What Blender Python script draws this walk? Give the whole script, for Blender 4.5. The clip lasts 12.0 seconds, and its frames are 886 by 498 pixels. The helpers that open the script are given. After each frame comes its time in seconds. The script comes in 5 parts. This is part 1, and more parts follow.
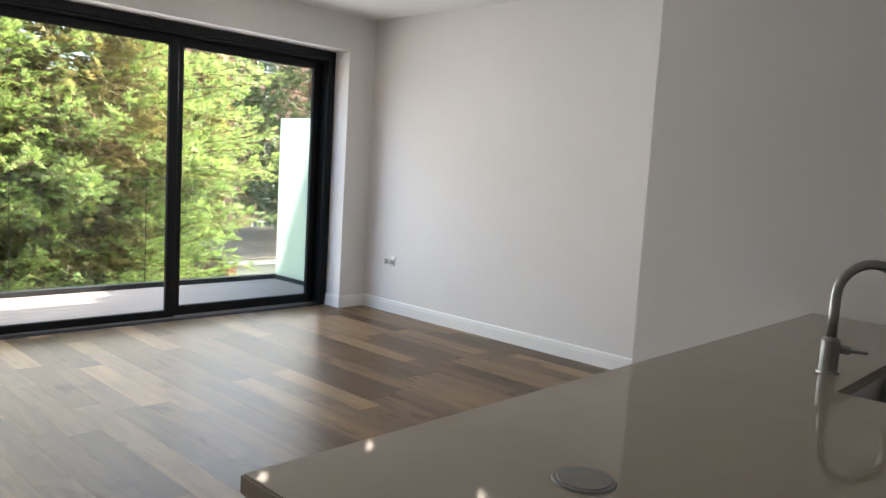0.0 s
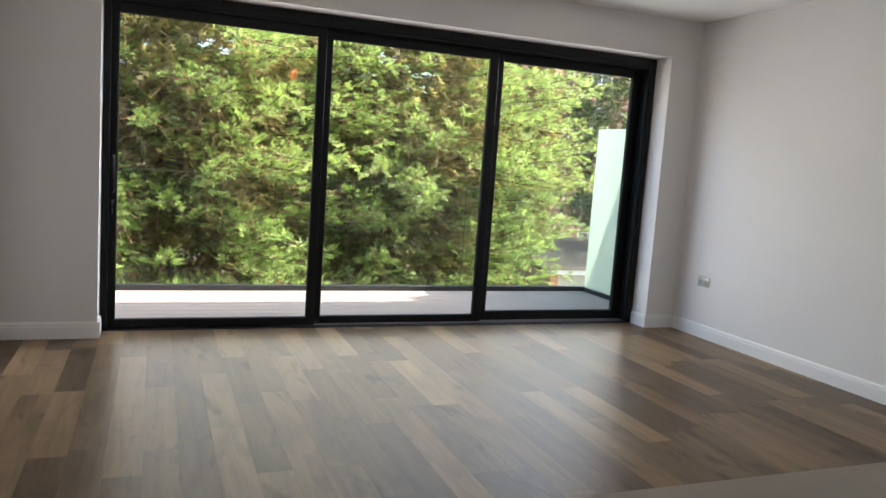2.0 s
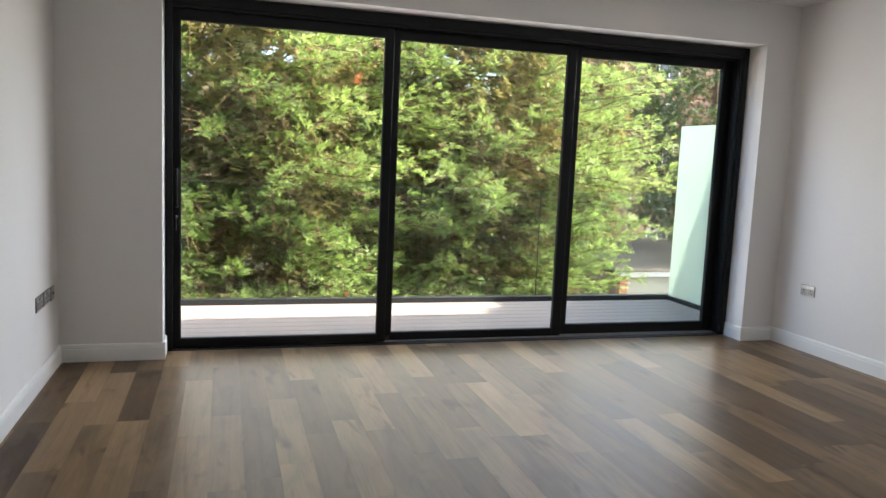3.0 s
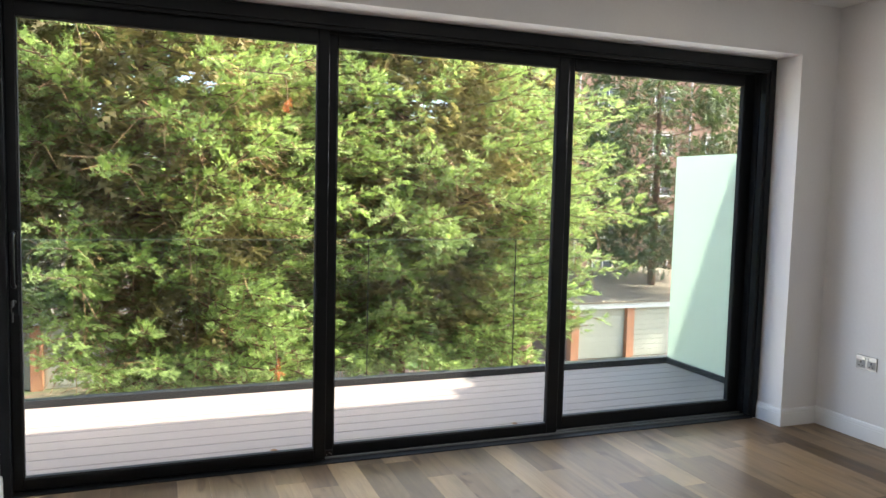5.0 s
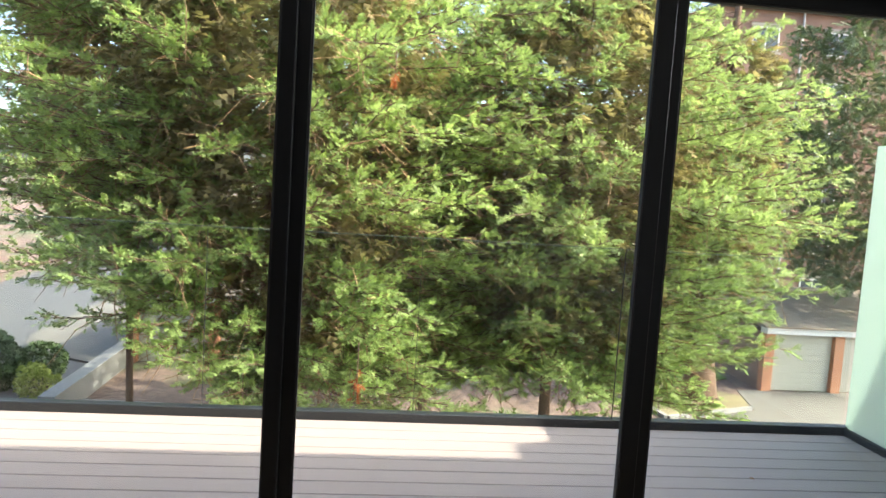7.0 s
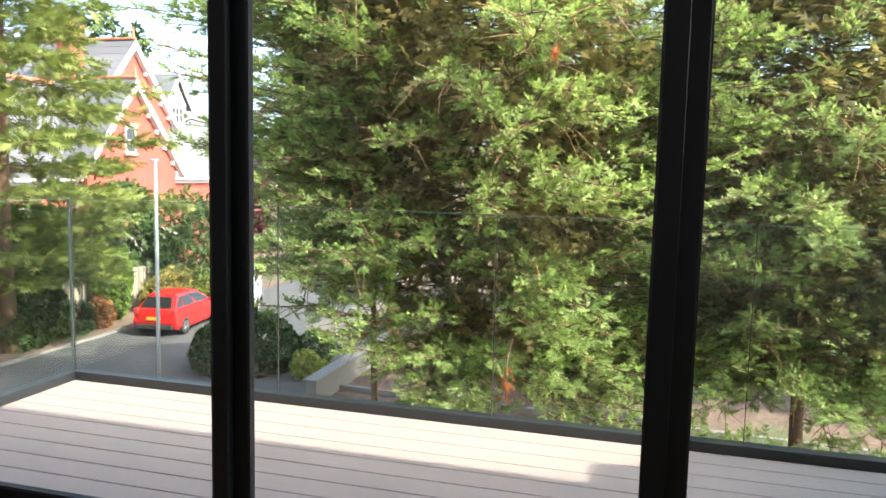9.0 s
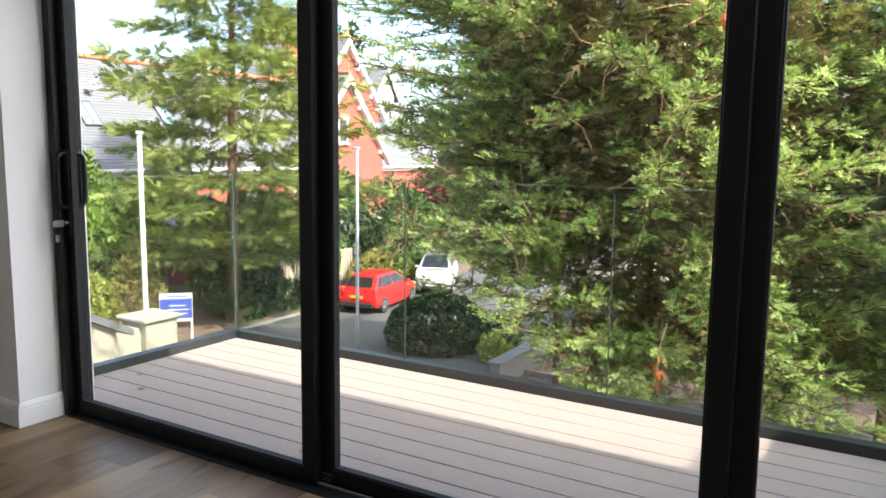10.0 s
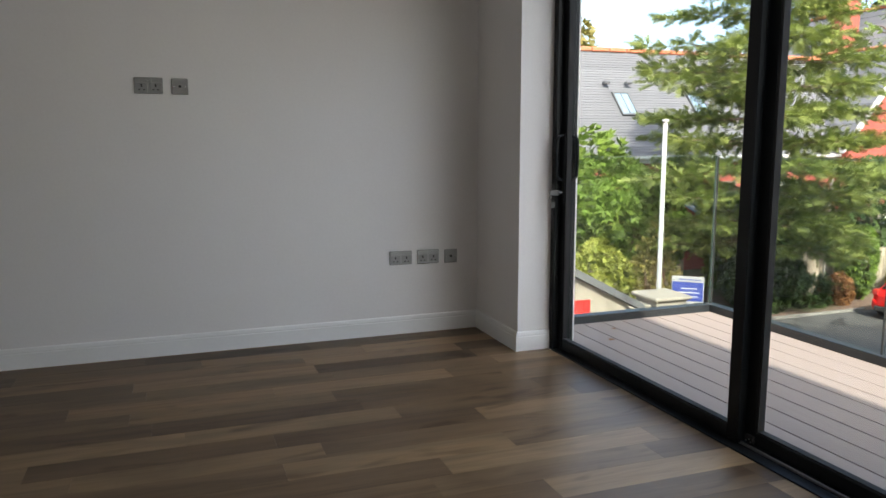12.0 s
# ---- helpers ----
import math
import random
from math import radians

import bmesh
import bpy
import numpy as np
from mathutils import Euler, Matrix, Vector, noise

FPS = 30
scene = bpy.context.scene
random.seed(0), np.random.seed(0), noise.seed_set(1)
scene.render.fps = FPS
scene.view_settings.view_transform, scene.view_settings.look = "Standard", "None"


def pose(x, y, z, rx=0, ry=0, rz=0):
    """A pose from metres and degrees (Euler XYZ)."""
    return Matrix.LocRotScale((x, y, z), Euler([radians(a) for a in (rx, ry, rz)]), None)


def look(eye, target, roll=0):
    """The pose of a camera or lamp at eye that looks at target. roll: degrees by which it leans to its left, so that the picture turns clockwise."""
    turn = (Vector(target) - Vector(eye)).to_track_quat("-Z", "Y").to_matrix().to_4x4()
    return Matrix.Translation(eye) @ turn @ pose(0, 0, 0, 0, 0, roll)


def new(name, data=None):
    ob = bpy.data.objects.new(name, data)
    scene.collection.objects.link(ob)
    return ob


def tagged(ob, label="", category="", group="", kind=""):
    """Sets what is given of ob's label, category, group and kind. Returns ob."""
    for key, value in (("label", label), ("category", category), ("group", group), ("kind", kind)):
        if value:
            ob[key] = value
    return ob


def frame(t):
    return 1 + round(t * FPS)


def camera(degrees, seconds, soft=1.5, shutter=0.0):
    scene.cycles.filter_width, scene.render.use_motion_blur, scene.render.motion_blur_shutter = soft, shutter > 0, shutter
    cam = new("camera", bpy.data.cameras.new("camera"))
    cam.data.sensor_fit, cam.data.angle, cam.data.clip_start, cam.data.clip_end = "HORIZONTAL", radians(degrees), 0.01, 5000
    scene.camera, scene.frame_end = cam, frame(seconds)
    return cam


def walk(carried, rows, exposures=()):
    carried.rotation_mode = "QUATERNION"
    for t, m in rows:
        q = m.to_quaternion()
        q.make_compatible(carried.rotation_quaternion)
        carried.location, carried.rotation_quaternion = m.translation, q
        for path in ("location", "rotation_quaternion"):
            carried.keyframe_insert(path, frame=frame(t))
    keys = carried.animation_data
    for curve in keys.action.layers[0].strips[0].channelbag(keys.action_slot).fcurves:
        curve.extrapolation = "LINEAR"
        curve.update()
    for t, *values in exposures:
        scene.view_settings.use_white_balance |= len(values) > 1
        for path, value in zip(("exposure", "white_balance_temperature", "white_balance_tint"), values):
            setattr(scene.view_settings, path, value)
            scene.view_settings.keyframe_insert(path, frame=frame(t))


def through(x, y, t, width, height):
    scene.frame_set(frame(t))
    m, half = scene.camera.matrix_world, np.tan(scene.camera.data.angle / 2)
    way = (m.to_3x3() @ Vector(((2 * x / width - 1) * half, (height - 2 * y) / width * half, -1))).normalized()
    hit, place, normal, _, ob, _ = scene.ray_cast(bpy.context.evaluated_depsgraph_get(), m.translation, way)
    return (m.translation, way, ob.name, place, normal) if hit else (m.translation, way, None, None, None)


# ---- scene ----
cam = camera(61.3, 12.0)
PATH = [
    (0, (5.564, 0.109, 1.37), (4.187, 1.543, 1.158), 3.4),
    (0.5, (5.525, 0.15, 1.337), (3.963, 1.386, 1.15), 4.3),
    (1, (5.523, 0.251, 1.331), (3.797, 1.245, 1.146), 5.4),
    (1.5, (5.56, 0.342, 1.369), (3.744, 1.153, 1.161), 4.8),
    (2, (5.523, 0.348, 1.38), (3.673, 1.071, 1.143), 4.0),
    (2.5, (5.379, 0.339, 1.375), (3.496, 0.967, 1.126), 3.0),
    (3, (5.137, 0.38, 1.401), (3.233, 0.944, 1.159), 2.5),
    (4.8, (3.843, 0.619, 1.487), (1.974, 1.312, 1.322), 1.3),
    (5, (3.693, 0.698, 1.494), (1.831, 1.411, 1.336), 1.4),
    (5.5, (3.352, 0.901, 1.492), (1.504, 1.653, 1.355), 2.7),
    (6, (3.076, 1.201, 1.462), (1.194, 1.862, 1.319), 5.1),
    (6.5, (2.806, 1.507, 1.47), (0.858, 1.93, 1.306), 5.4),
    (7, (2.618, 1.831, 1.45), (0.637, 2.043, 1.268), 3.7),
    (7.2, (2.53, 1.952, 1.458), (0.544, 2.087, 1.262), 3.4),
    (8.8, (2.034, 2.866, 1.363), (0.102, 2.397, 1.146), 1.5),
    (9, (1.99, 2.919, 1.336), (0.073, 2.391, 1.123), 1.3),
    (9.5, (1.89, 3.126, 1.283), (0.066, 2.334, 1.07), 0.4),
    (10, (1.832, 3.341, 1.264), (0.131, 2.32, 1.011), 0.7),
    (10.5, (1.874, 3.547, 1.251), (0.304, 2.337, 0.982), 0.1),
    (11, (1.905, 3.682, 1.255), (0.574, 2.216, 0.975), -0.2),
    (11.5, (1.901, 3.812, 1.25), (0.911, 2.098, 0.962), -0.1),
    (12, (1.854, 3.841, 1.229), (1.18, 1.981, 0.937), -0.1),
]
walk(cam, [(t, look(eye, target, roll)) for t, eye, target, roll in PATH],
     [(0, 3.25), (0.5, 2.95), (1, 2.9), (2.5, 2.9), (5, 2.9), (7, 2.65), (9.5, 2.58), (10.5, 2.4), (11.2, 2.2), (12, 2.03)])

# ---- world, sun, exposure ----
SUN = Vector((-0.26, -1.09, -1.0)).normalized()      # the way the sunlight travels
world = bpy.data.worlds.new("sky")
scene.world = world
world.use_nodes = True
wn = world.node_tree
sky = wn.nodes.new("ShaderNodeTexSky")
sky.sky_type, sky.sun_disc = "NISHITA", False
sky.sun_elevation = math.asin(-SUN.z)
sky.sun_rotation = math.atan2(-SUN.x, -SUN.y)
sky.air_density, sky.dust_density, sky.ozone_density = 0.75, 3.5, 0.6
bg = wn.nodes["Background"]
wn.links.new(sky.outputs[0], bg.inputs[0])
bg.inputs[1].default_value = 0.15
sun = new("sun", bpy.data.lights.new("sun", "SUN"))
sun.data.energy, sun.data.angle, sun.data.color = 2.25, radians(0.6), (1.0, 0.90, 0.78)
sun.matrix_world = look((0, 0, 30), Vector((0, 0, 30)) + SUN)
daylight = new("window_daylight", bpy.data.lights.new("window_daylight", "AREA"))
daylight.data.shape, daylight.data.size, daylight.data.size_y = "RECTANGLE", 4.3, 2.2
daylight.data.spread = radians(150)
daylight.data.energy, daylight.data.color = 7.6, (0.965, 0.985, 1.0)
daylight.matrix_world = look((-0.19, 2.257, 1.2), (3, 2.257, 1.2))

# ---- materials ----
def mat(name):
    m = bpy.data.materials.new(name)
    m.use_nodes = True
    nt = m.node_tree
    return m, nt, nt.nodes["Principled BSDF"]


def node(nt, kind, **settings):
    n = nt.nodes.new(kind)
    for key, value in settings.items():
        if key in n.inputs:
            n.inputs[key].default_value = value
    return n


def coords(nt, scale=(1, 1, 1)):
    tc = nt.nodes.new("ShaderNodeTexCoord")
    mp = nt.nodes.new("ShaderNodeMapping")
    mp.inputs["Scale"].default_value = scale
    nt.links.new(tc.outputs["Object"], mp.inputs["Vector"])
    return mp.outputs[0]


def world_coords(nt, scale=(1, 1, 1)):
    geo = nt.nodes.new("ShaderNodeNewGeometry")
    mp = nt.nodes.new("ShaderNodeMapping")
    mp.inputs["Scale"].default_value = scale
    nt.links.new(geo.outputs["Position"], mp.inputs["Vector"])
    return mp.outputs[0]


def ramp(nt, fac, stops):
    r = nt.nodes.new("ShaderNodeValToRGB")
    while len(r.color_ramp.elements) < len(stops):
        r.color_ramp.elements.new(0.5)
    for e, (p, c) in zip(r.color_ramp.elements, stops):
        e.position, e.color = p, (*c, 1)
    nt.links.new(fac, r.inputs[0])
    return r.outputs[0]


def mixed(nt, kind, fac, a, b):
    m = nt.nodes.new("ShaderNodeMix")
    m.data_type, m.blend_type = "RGBA", kind
    for value, socket in ((fac, m.inputs[0]), (a, m.inputs[6]), (b, m.inputs[7])):
        if isinstance(value, (int, float)):
            socket.default_value = value
        elif isinstance(value, tuple):
            socket.default_value = (*value, 1)
        else:
            nt.links.new(value, socket)
    return m.outputs[2]


def bumped(nt, bsdf, height, strength, distance):
    b = nt.nodes.new("ShaderNodeBump")
    b.inputs["Strength"].default_value, b.inputs["Distance"].default_value = strength, distance
    nt.links.new(height, b.inputs["Height"])
    nt.links.new(b.outputs[0], bsdf.inputs["Normal"])


def noisy(name, dark, light, scale, rough=0.6, metal=0.0, bump=0.3, depth=0.002, spec=0.5, stretch=(1, 1, 1), fine=9.0, per="none"):
    """A surface with grain at two scales between two colours."""
    m, nt, b = mat(name)
    v = world_coords(nt, stretch)
    big = node(nt, "ShaderNodeTexNoise", Scale=scale, Detail=4.0, Roughness=0.6)
    small = node(nt, "ShaderNodeTexNoise", Scale=scale * fine, Detail=3.0, Roughness=0.6)
    for n in (big, small):
        nt.links.new(v, n.inputs["Vector"])
    sum_ = nt.nodes.new("ShaderNodeMath")
    sum_.operation = "MULTIPLY_ADD"
    sum_.inputs[1].default_value = 0.45
    nt.links.new(small.outputs[0], sum_.inputs[0])
    half = nt.nodes.new("ShaderNodeMath")
    half.operation, half.inputs[1].default_value = "MULTIPLY", 0.55
    nt.links.new(big.outputs[0], half.inputs[0])
    nt.links.new(half.outputs[0], sum_.inputs[2])
    fac = sum_.outputs[0]
    if per != "none":
        src = nt.nodes.new("ShaderNodeObjectInfo" if per == "object" else "ShaderNodeNewGeometry")
        out = src.outputs["Random"] if per == "object" else src.outputs["Random Per Island"]
        add = nt.nodes.new("ShaderNodeMath")
        add.operation = "MULTIPLY_ADD"
        add.inputs[1].default_value = 0.5
        nt.links.new(out, add.inputs[0])
        sub = nt.nodes.new("ShaderNodeMath")
        sub.operation, sub.inputs[1].default_value = "SUBTRACT", 0.25
        nt.links.new(fac, sub.inputs[0])
        nt.links.new(sub.outputs[0], add.inputs[2])
        fac = add.outputs[0]
    nt.links.new(ramp(nt, fac, [(0.3, dark), (0.7, light)]), b.inputs["Base Color"])
    b.inputs["Roughness"].default_value, b.inputs["Metallic"].default_value = rough, metal
    b.inputs["Specular IOR Level"].default_value = spec
    if bump:
        bumped(nt, b, small.outputs[0], bump, depth)
    return m


def glass(name, tint=(1, 1, 1), reflect=0.04, rough=0.0):
    """Clear pane: straight-through light with a thin mirror film."""
    m, nt, b = mat(name)
    nt.nodes.remove(b)
    out = nt.nodes["Material Output"]
    tr = nt.nodes.new("ShaderNodeBsdfTransparent")
    tr.inputs[0].default_value = (*tint, 1)
    gl = nt.nodes.new("ShaderNodeBsdfGlossy")
    gl.inputs["Roughness"].default_value = rough
    lw = nt.nodes.new("ShaderNodeLayerWeight")
    pw = nt.nodes.new("ShaderNodeMath")
    pw.operation, pw.inputs[1].default_value = "POWER", 5.0
    nt.links.new(lw.outputs["Facing"], pw.inputs[0])
    fr = nt.nodes.new("ShaderNodeMath")
    fr.operation, fr.inputs[1].default_value, fr.inputs[2].default_value = "MULTIPLY_ADD", 0.35, reflect * 0.5
    nt.links.new(pw.outputs[0], fr.inputs[0])
    mx = nt.nodes.new("ShaderNodeMixShader")
    nt.links.new(fr.outputs[0], mx.inputs[0])
    nt.links.new(tr.outputs[0], mx.inputs[1])
    nt.links.new(gl.outputs[0], mx.inputs[2])
    nt.links.new(mx.outputs[0], out.inputs[0])
    return m


def frosted(name):
    m, nt, b = mat(name)
    nt.nodes.remove(b)
    out = nt.nodes["Material Output"]
    d = nt.nodes.new("ShaderNodeBsdfDiffuse")
    d.inputs[0].default_value = (0.56, 0.63, 0.585, 1)
    t = nt.nodes.new("ShaderNodeBsdfTranslucent")
    t.inputs[0].default_value = (0.57, 0.67, 0.61, 1)
    g = nt.nodes.new("ShaderNodeBsdfGlossy")
    g.inputs["Roughness"].default_value = 0.35
    m1, m2 = nt.nodes.new("ShaderNodeMixShader"), nt.nodes.new("ShaderNodeMixShader")
    m1.inputs[0].default_value, m2.inputs[0].default_value = 0.6, 0.05
    nt.links.new(d.outputs[0], m1.inputs[1])
    nt.links.new(t.outputs[0], m1.inputs[2])
    nt.links.new(m1.outputs[0], m2.inputs[1])
    nt.links.new(g.outputs[0], m2.inputs[2])
    nt.links.new(m2.outputs[0], out.inputs[0])
    return m


def leafy(name, low, high, through=0.42):
    """Foliage: hue and tone vary from sprig to sprig, and light passes through."""
    m, nt, b = mat(name)
    nt.nodes.remove(b)
    out = nt.nodes["Material Output"]
    geo = nt.nodes.new("ShaderNodeNewGeometry")
    n = node(nt, "ShaderNodeTexNoise", Scale=2.2, Detail=3.0)
    nt.links.new(geo.outputs["Position"], n.inputs["Vector"])
    a = nt.nodes.new("ShaderNodeMath")
    a.operation, a.inputs[1].default_value = "MULTIPLY_ADD", 0.4
    nt.links.new(geo.outputs["Random Per Island"], a.inputs[0])
    s = nt.nodes.new("ShaderNodeMath")
    s.operation, s.inputs[1].default_value = "MULTIPLY", 0.65
    nt.links.new(n.outputs[0], s.inputs[0])
    nt.links.new(s.outputs[0], a.inputs[2])
    col = ramp(nt, a.outputs[0], [(0.20, low), (0.82, high)])
    d = nt.nodes.new("ShaderNodeBsdfPrincipled")
    d.inputs["Roughness"].default_value = 0.55
    d.inputs["Specular IOR Level"].default_value = 0.3
    t = nt.nodes.new("ShaderNodeBsdfTranslucent")
    nt.links.new(col, d.inputs["Base Color"])
    nt.links.new(mixed(nt, "MULTIPLY", 1.0, col, (1.08, 1.15, 0.86)), t.inputs[0])
    mx = nt.nodes.new("ShaderNodeMixShader")
    mx.inputs[0].default_value = through
    nt.links.new(d.outputs[0], mx.inputs[1])
    nt.links.new(t.outputs[0], mx.inputs[2])
    nt.links.new(mx.outputs[0], out.inputs[0])
    return m


def plank_wood(name):
    """Vinyl oak plank: grain along the plank (x), tone by plank."""
    m, nt, b = mat(name)
    info = nt.nodes.new("ShaderNodeObjectInfo")
    geo = nt.nodes.new("ShaderNodeNewGeometry")
    off = nt.nodes.new("ShaderNodeVectorMath")
    off.operation = "MULTIPLY_ADD"
    off.inputs[1].default_value = (37, 61, 13)
    nt.links.new(info.outputs["Random"], off.inputs[0])
    nt.links.new(geo.outputs["Position"], off.inputs[2])
    def tex(scale, stretch, detail=5.0, dist=0.0):
        mp = nt.nodes.new("ShaderNodeMapping")
        mp.inputs["Scale"].default_value = stretch
        nt.links.new(off.outputs[0], mp.inputs["Vector"])
        n = node(nt, "ShaderNodeTexNoise", Scale=scale, Detail=detail, Roughness=0.62, Distortion=dist)
        nt.links.new(mp.outputs[0], n.inputs["Vector"])
        return n.outputs[0]
    streak = tex(3.0, (0.5, 9, 9), 6.0, 0.6)
    cloud = tex(1.6, (0.7, 2.2, 1), 3.0, 0.8)
    fine = tex(40.0, (0.25, 6, 6), 2.0)
    tone = ramp(nt, info.outputs["Random"], [(0.0, (0.095, 0.063, 0.038)), (0.25, (0.132, 0.088, 0.052)), (0.6, (0.180, 0.122, 0.072)), (0.85, (0.225, 0.154, 0.089)), (1.0, (0.280, 0.192, 0.109))])
    grain = ramp(nt, streak, [(0.3, (0.80, 0.79, 0.78)), (0.5, (1.0, 1.0, 1.0)), (0.72, (1.14, 1.13, 1.11))])
    stain = ramp(nt, cloud, [(0.30, (0.68, 0.68, 0.69)), (0.52, (1.0, 1.0, 1.0)), (0.75, (1.22, 1.17, 1.09))])
    knot = ramp(nt, tex(4.2, (0.55, 1.5, 1), 2.0, 0.5), [(0.30, (0.50, 0.46, 0.42)), (0.40, (1.0, 1.0, 1.0))])
    col = mixed(nt, "MULTIPLY", 1.0, mixed(nt, "MULTIPLY", 1.0, tone, grain), stain)
    col = mixed(nt, "MULTIPLY", 0.8, col, knot)
    col = mixed(nt, "MULTIPLY", 0.3, col, ramp(nt, fine, [(0.35, (0.75, 0.74, 0.73)), (0.6, (1.05, 1.05, 1.05))]))
    nt.links.new(col, b.inputs["Base Color"])
    rough = nt.nodes.new("ShaderNodeMapRange")
    rough.inputs["To Min"].default_value, rough.inputs["To Max"].default_value = 0.26, 0.38
    nt.links.new(cloud, rough.inputs["Value"])
    nt.links.new(rough.outputs[0], b.inputs["Roughness"])
    b.inputs["Specular IOR Level"].default_value = 0.085
    bumped(nt, b, streak, 0.12, 0.002)
    return m


def ground_mat():
    """Garden earth with needles, leaf litter and thin grass."""
    m, nt, b = mat("garden earth")
    v = world_coords(nt)
    n1 = node(nt, "ShaderNodeTexNoise", Scale=0.35, Detail=5.0)
    n2 = node(nt, "ShaderNodeTexNoise", Scale=6.0, Detail=6.0, Roughness=0.7)
    for n in (n1, n2):
        nt.links.new(v, n.inputs["Vector"])
    earth = ramp(nt, n2.outputs[0], [(0.3, (0.07, 0.045, 0.032)), (0.5, (0.16, 0.10, 0.075)), (0.7, (0.26, 0.17, 0.12))])
    moss = ramp(nt, n2.outputs[0], [(0.3, (0.04, 0.055, 0.02)), (0.7, (0.13, 0.15, 0.06))])
    fac = ramp(nt, n1.outputs[0], [(0.5, (0, 0, 0)), (0.62, (1, 1, 1))])
    nt.links.new(mixed(nt, "MIX", fac, earth, moss), b.inputs["Base Color"])
    b.inputs["Roughness"].default_value = 0.95
    bumped(nt, b, n2.outputs[0], 0.8, 0.05)
    return m


PAINT = noisy("white wall paint", (0.72, 0.70, 0.69), (0.77, 0.755, 0.745), 1.1, rough=0.75, bump=0.08, depth=0.001, spec=0.25, fine=60)
CEIL = noisy("white ceiling paint", (0.78, 0.77, 0.76), (0.82, 0.81, 0.80), 1.0, rough=0.85, bump=0.06, depth=0.001, spec=0.2, fine=60)
SATIN = noisy("white satin woodwork", (0.78, 0.78, 0.775), (0.83, 0.83, 0.82), 2.0, rough=0.38, bump=0.05, depth=0.0005, fine=30)
PLANK = plank_wood("oak plank")
GAP = noisy("dark joint", (0.12, 0.084, 0.052), (0.16, 0.11, 0.068), 8, rough=0.9)
ALU = noisy("anthracite powder coat", (0.0045, 0.006, 0.0075), (0.0065, 0.0085, 0.0105), 3.0, spec=0.28, rough=0.42, bump=0.06, depth=0.0004, fine=120)
ALU2 = noisy("grey aluminium rail", (0.012, 0.015, 0.018), (0.018, 0.022, 0.026), 3.0, rough=0.42, bump=0.05, depth=0.0004, fine=120)
TRACK = noisy("bare aluminium track", (0.30, 0.31, 0.32), (0.42, 0.43, 0.44), 8, rough=0.35, metal=0.9, bump=0.05)
GASKET = noisy("black rubber", (0.010, 0.010, 0.011), (0.018, 0.018, 0.019), 20, rough=0.7, bump=0.05)
PANE = glass("window glass", (0.93, 0.955, 0.945))
RAILGLASS = glass("balustrade glass", (0.93, 0.965, 0.95))
GLASSEDGE = noisy("polished glass edge", (0.075, 0.105, 0.096), (0.12, 0.16, 0.147), 10, rough=0.15, bump=0)
FROST = frosted("frosted glass")
STEEL = noisy("brushed steel", (0.30, 0.30, 0.295), (0.42, 0.42, 0.41), 20, rough=0.32, metal=1.0, bump=0.1, depth=0.0003, stretch=(1, 1, 30))
NICKEL = noisy("dull nickel", (0.09, 0.09, 0.088), (0.14, 0.14, 0.136), 9, rough=0.45, metal=1.0, bump=0)
CHROME = noisy("chrome", (0.62, 0.62, 0.62), (0.70, 0.70, 0.70), 5, rough=0.13, metal=1.0, bump=0)
DARKMETAL = noisy("socket slot", (0.02, 0.02, 0.02), (0.03, 0.03, 0.03), 20, rough=0.6, bump=0)
GREYPLASTIC = noisy("grey plastic insert", (0.25, 0.25, 0.248), (0.30, 0.30, 0.298), 20, rough=0.5, bump=0)
LID = noisy("satin grey lid", (0.24, 0.235, 0.225), (0.29, 0.285, 0.275), 12, rough=0.4, bump=0.05)
QUARTZ = noisy("beige quartz worktop", (0.39, 0.335, 0.272), (0.44, 0.382, 0.312), 6.0, rough=0.055, bump=0.02, depth=0.0003, fine=40)
CABINET = noisy("cabinet lacquer", (0.42, 0.40, 0.37), (0.47, 0.45, 0.42), 3, rough=0.4, bump=0.03)
DECK = noisy("grey composite decking", (0.275, 0.225, 0.200), (0.33, 0.272, 0.243), 3.0, rough=0.7, bump=0.4, depth=0.0015, stretch=(12, 0.5, 1), fine=7)
# Near-black slab colour stands in for the shade in the deck gaps.
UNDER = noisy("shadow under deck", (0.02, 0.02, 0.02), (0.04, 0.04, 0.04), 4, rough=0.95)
RENDERWALL = noisy("cream render", (0.55, 0.52, 0.47), (0.66, 0.63, 0.57), 1.5, rough=0.9, bump=0.3, depth=0.004)
BRICK = noisy("facade brick", (0.28, 0.16, 0.11), (0.42, 0.26, 0.18), 2.0, rough=0.9, bump=0.4, depth=0.004)
EARTH = ground_mat()

# ---- building helpers ----
def link(name, bm, material, parent=None, label="", smooth=False):
    me = bpy.data.meshes.new(name)
    bm.to_mesh(me)
    bm.free()
    if smooth:
        for p in me.polygons:
            p.use_smooth = True
    me.materials.append(material)
    ob = new(name, me)
    if parent:
        ob.parent = parent
    if label:
        ob["label"] = label
    return ob


def part(name, bm, material, parent, label="", smooth=False):
    return link(name, bm, material, parent, label, smooth)


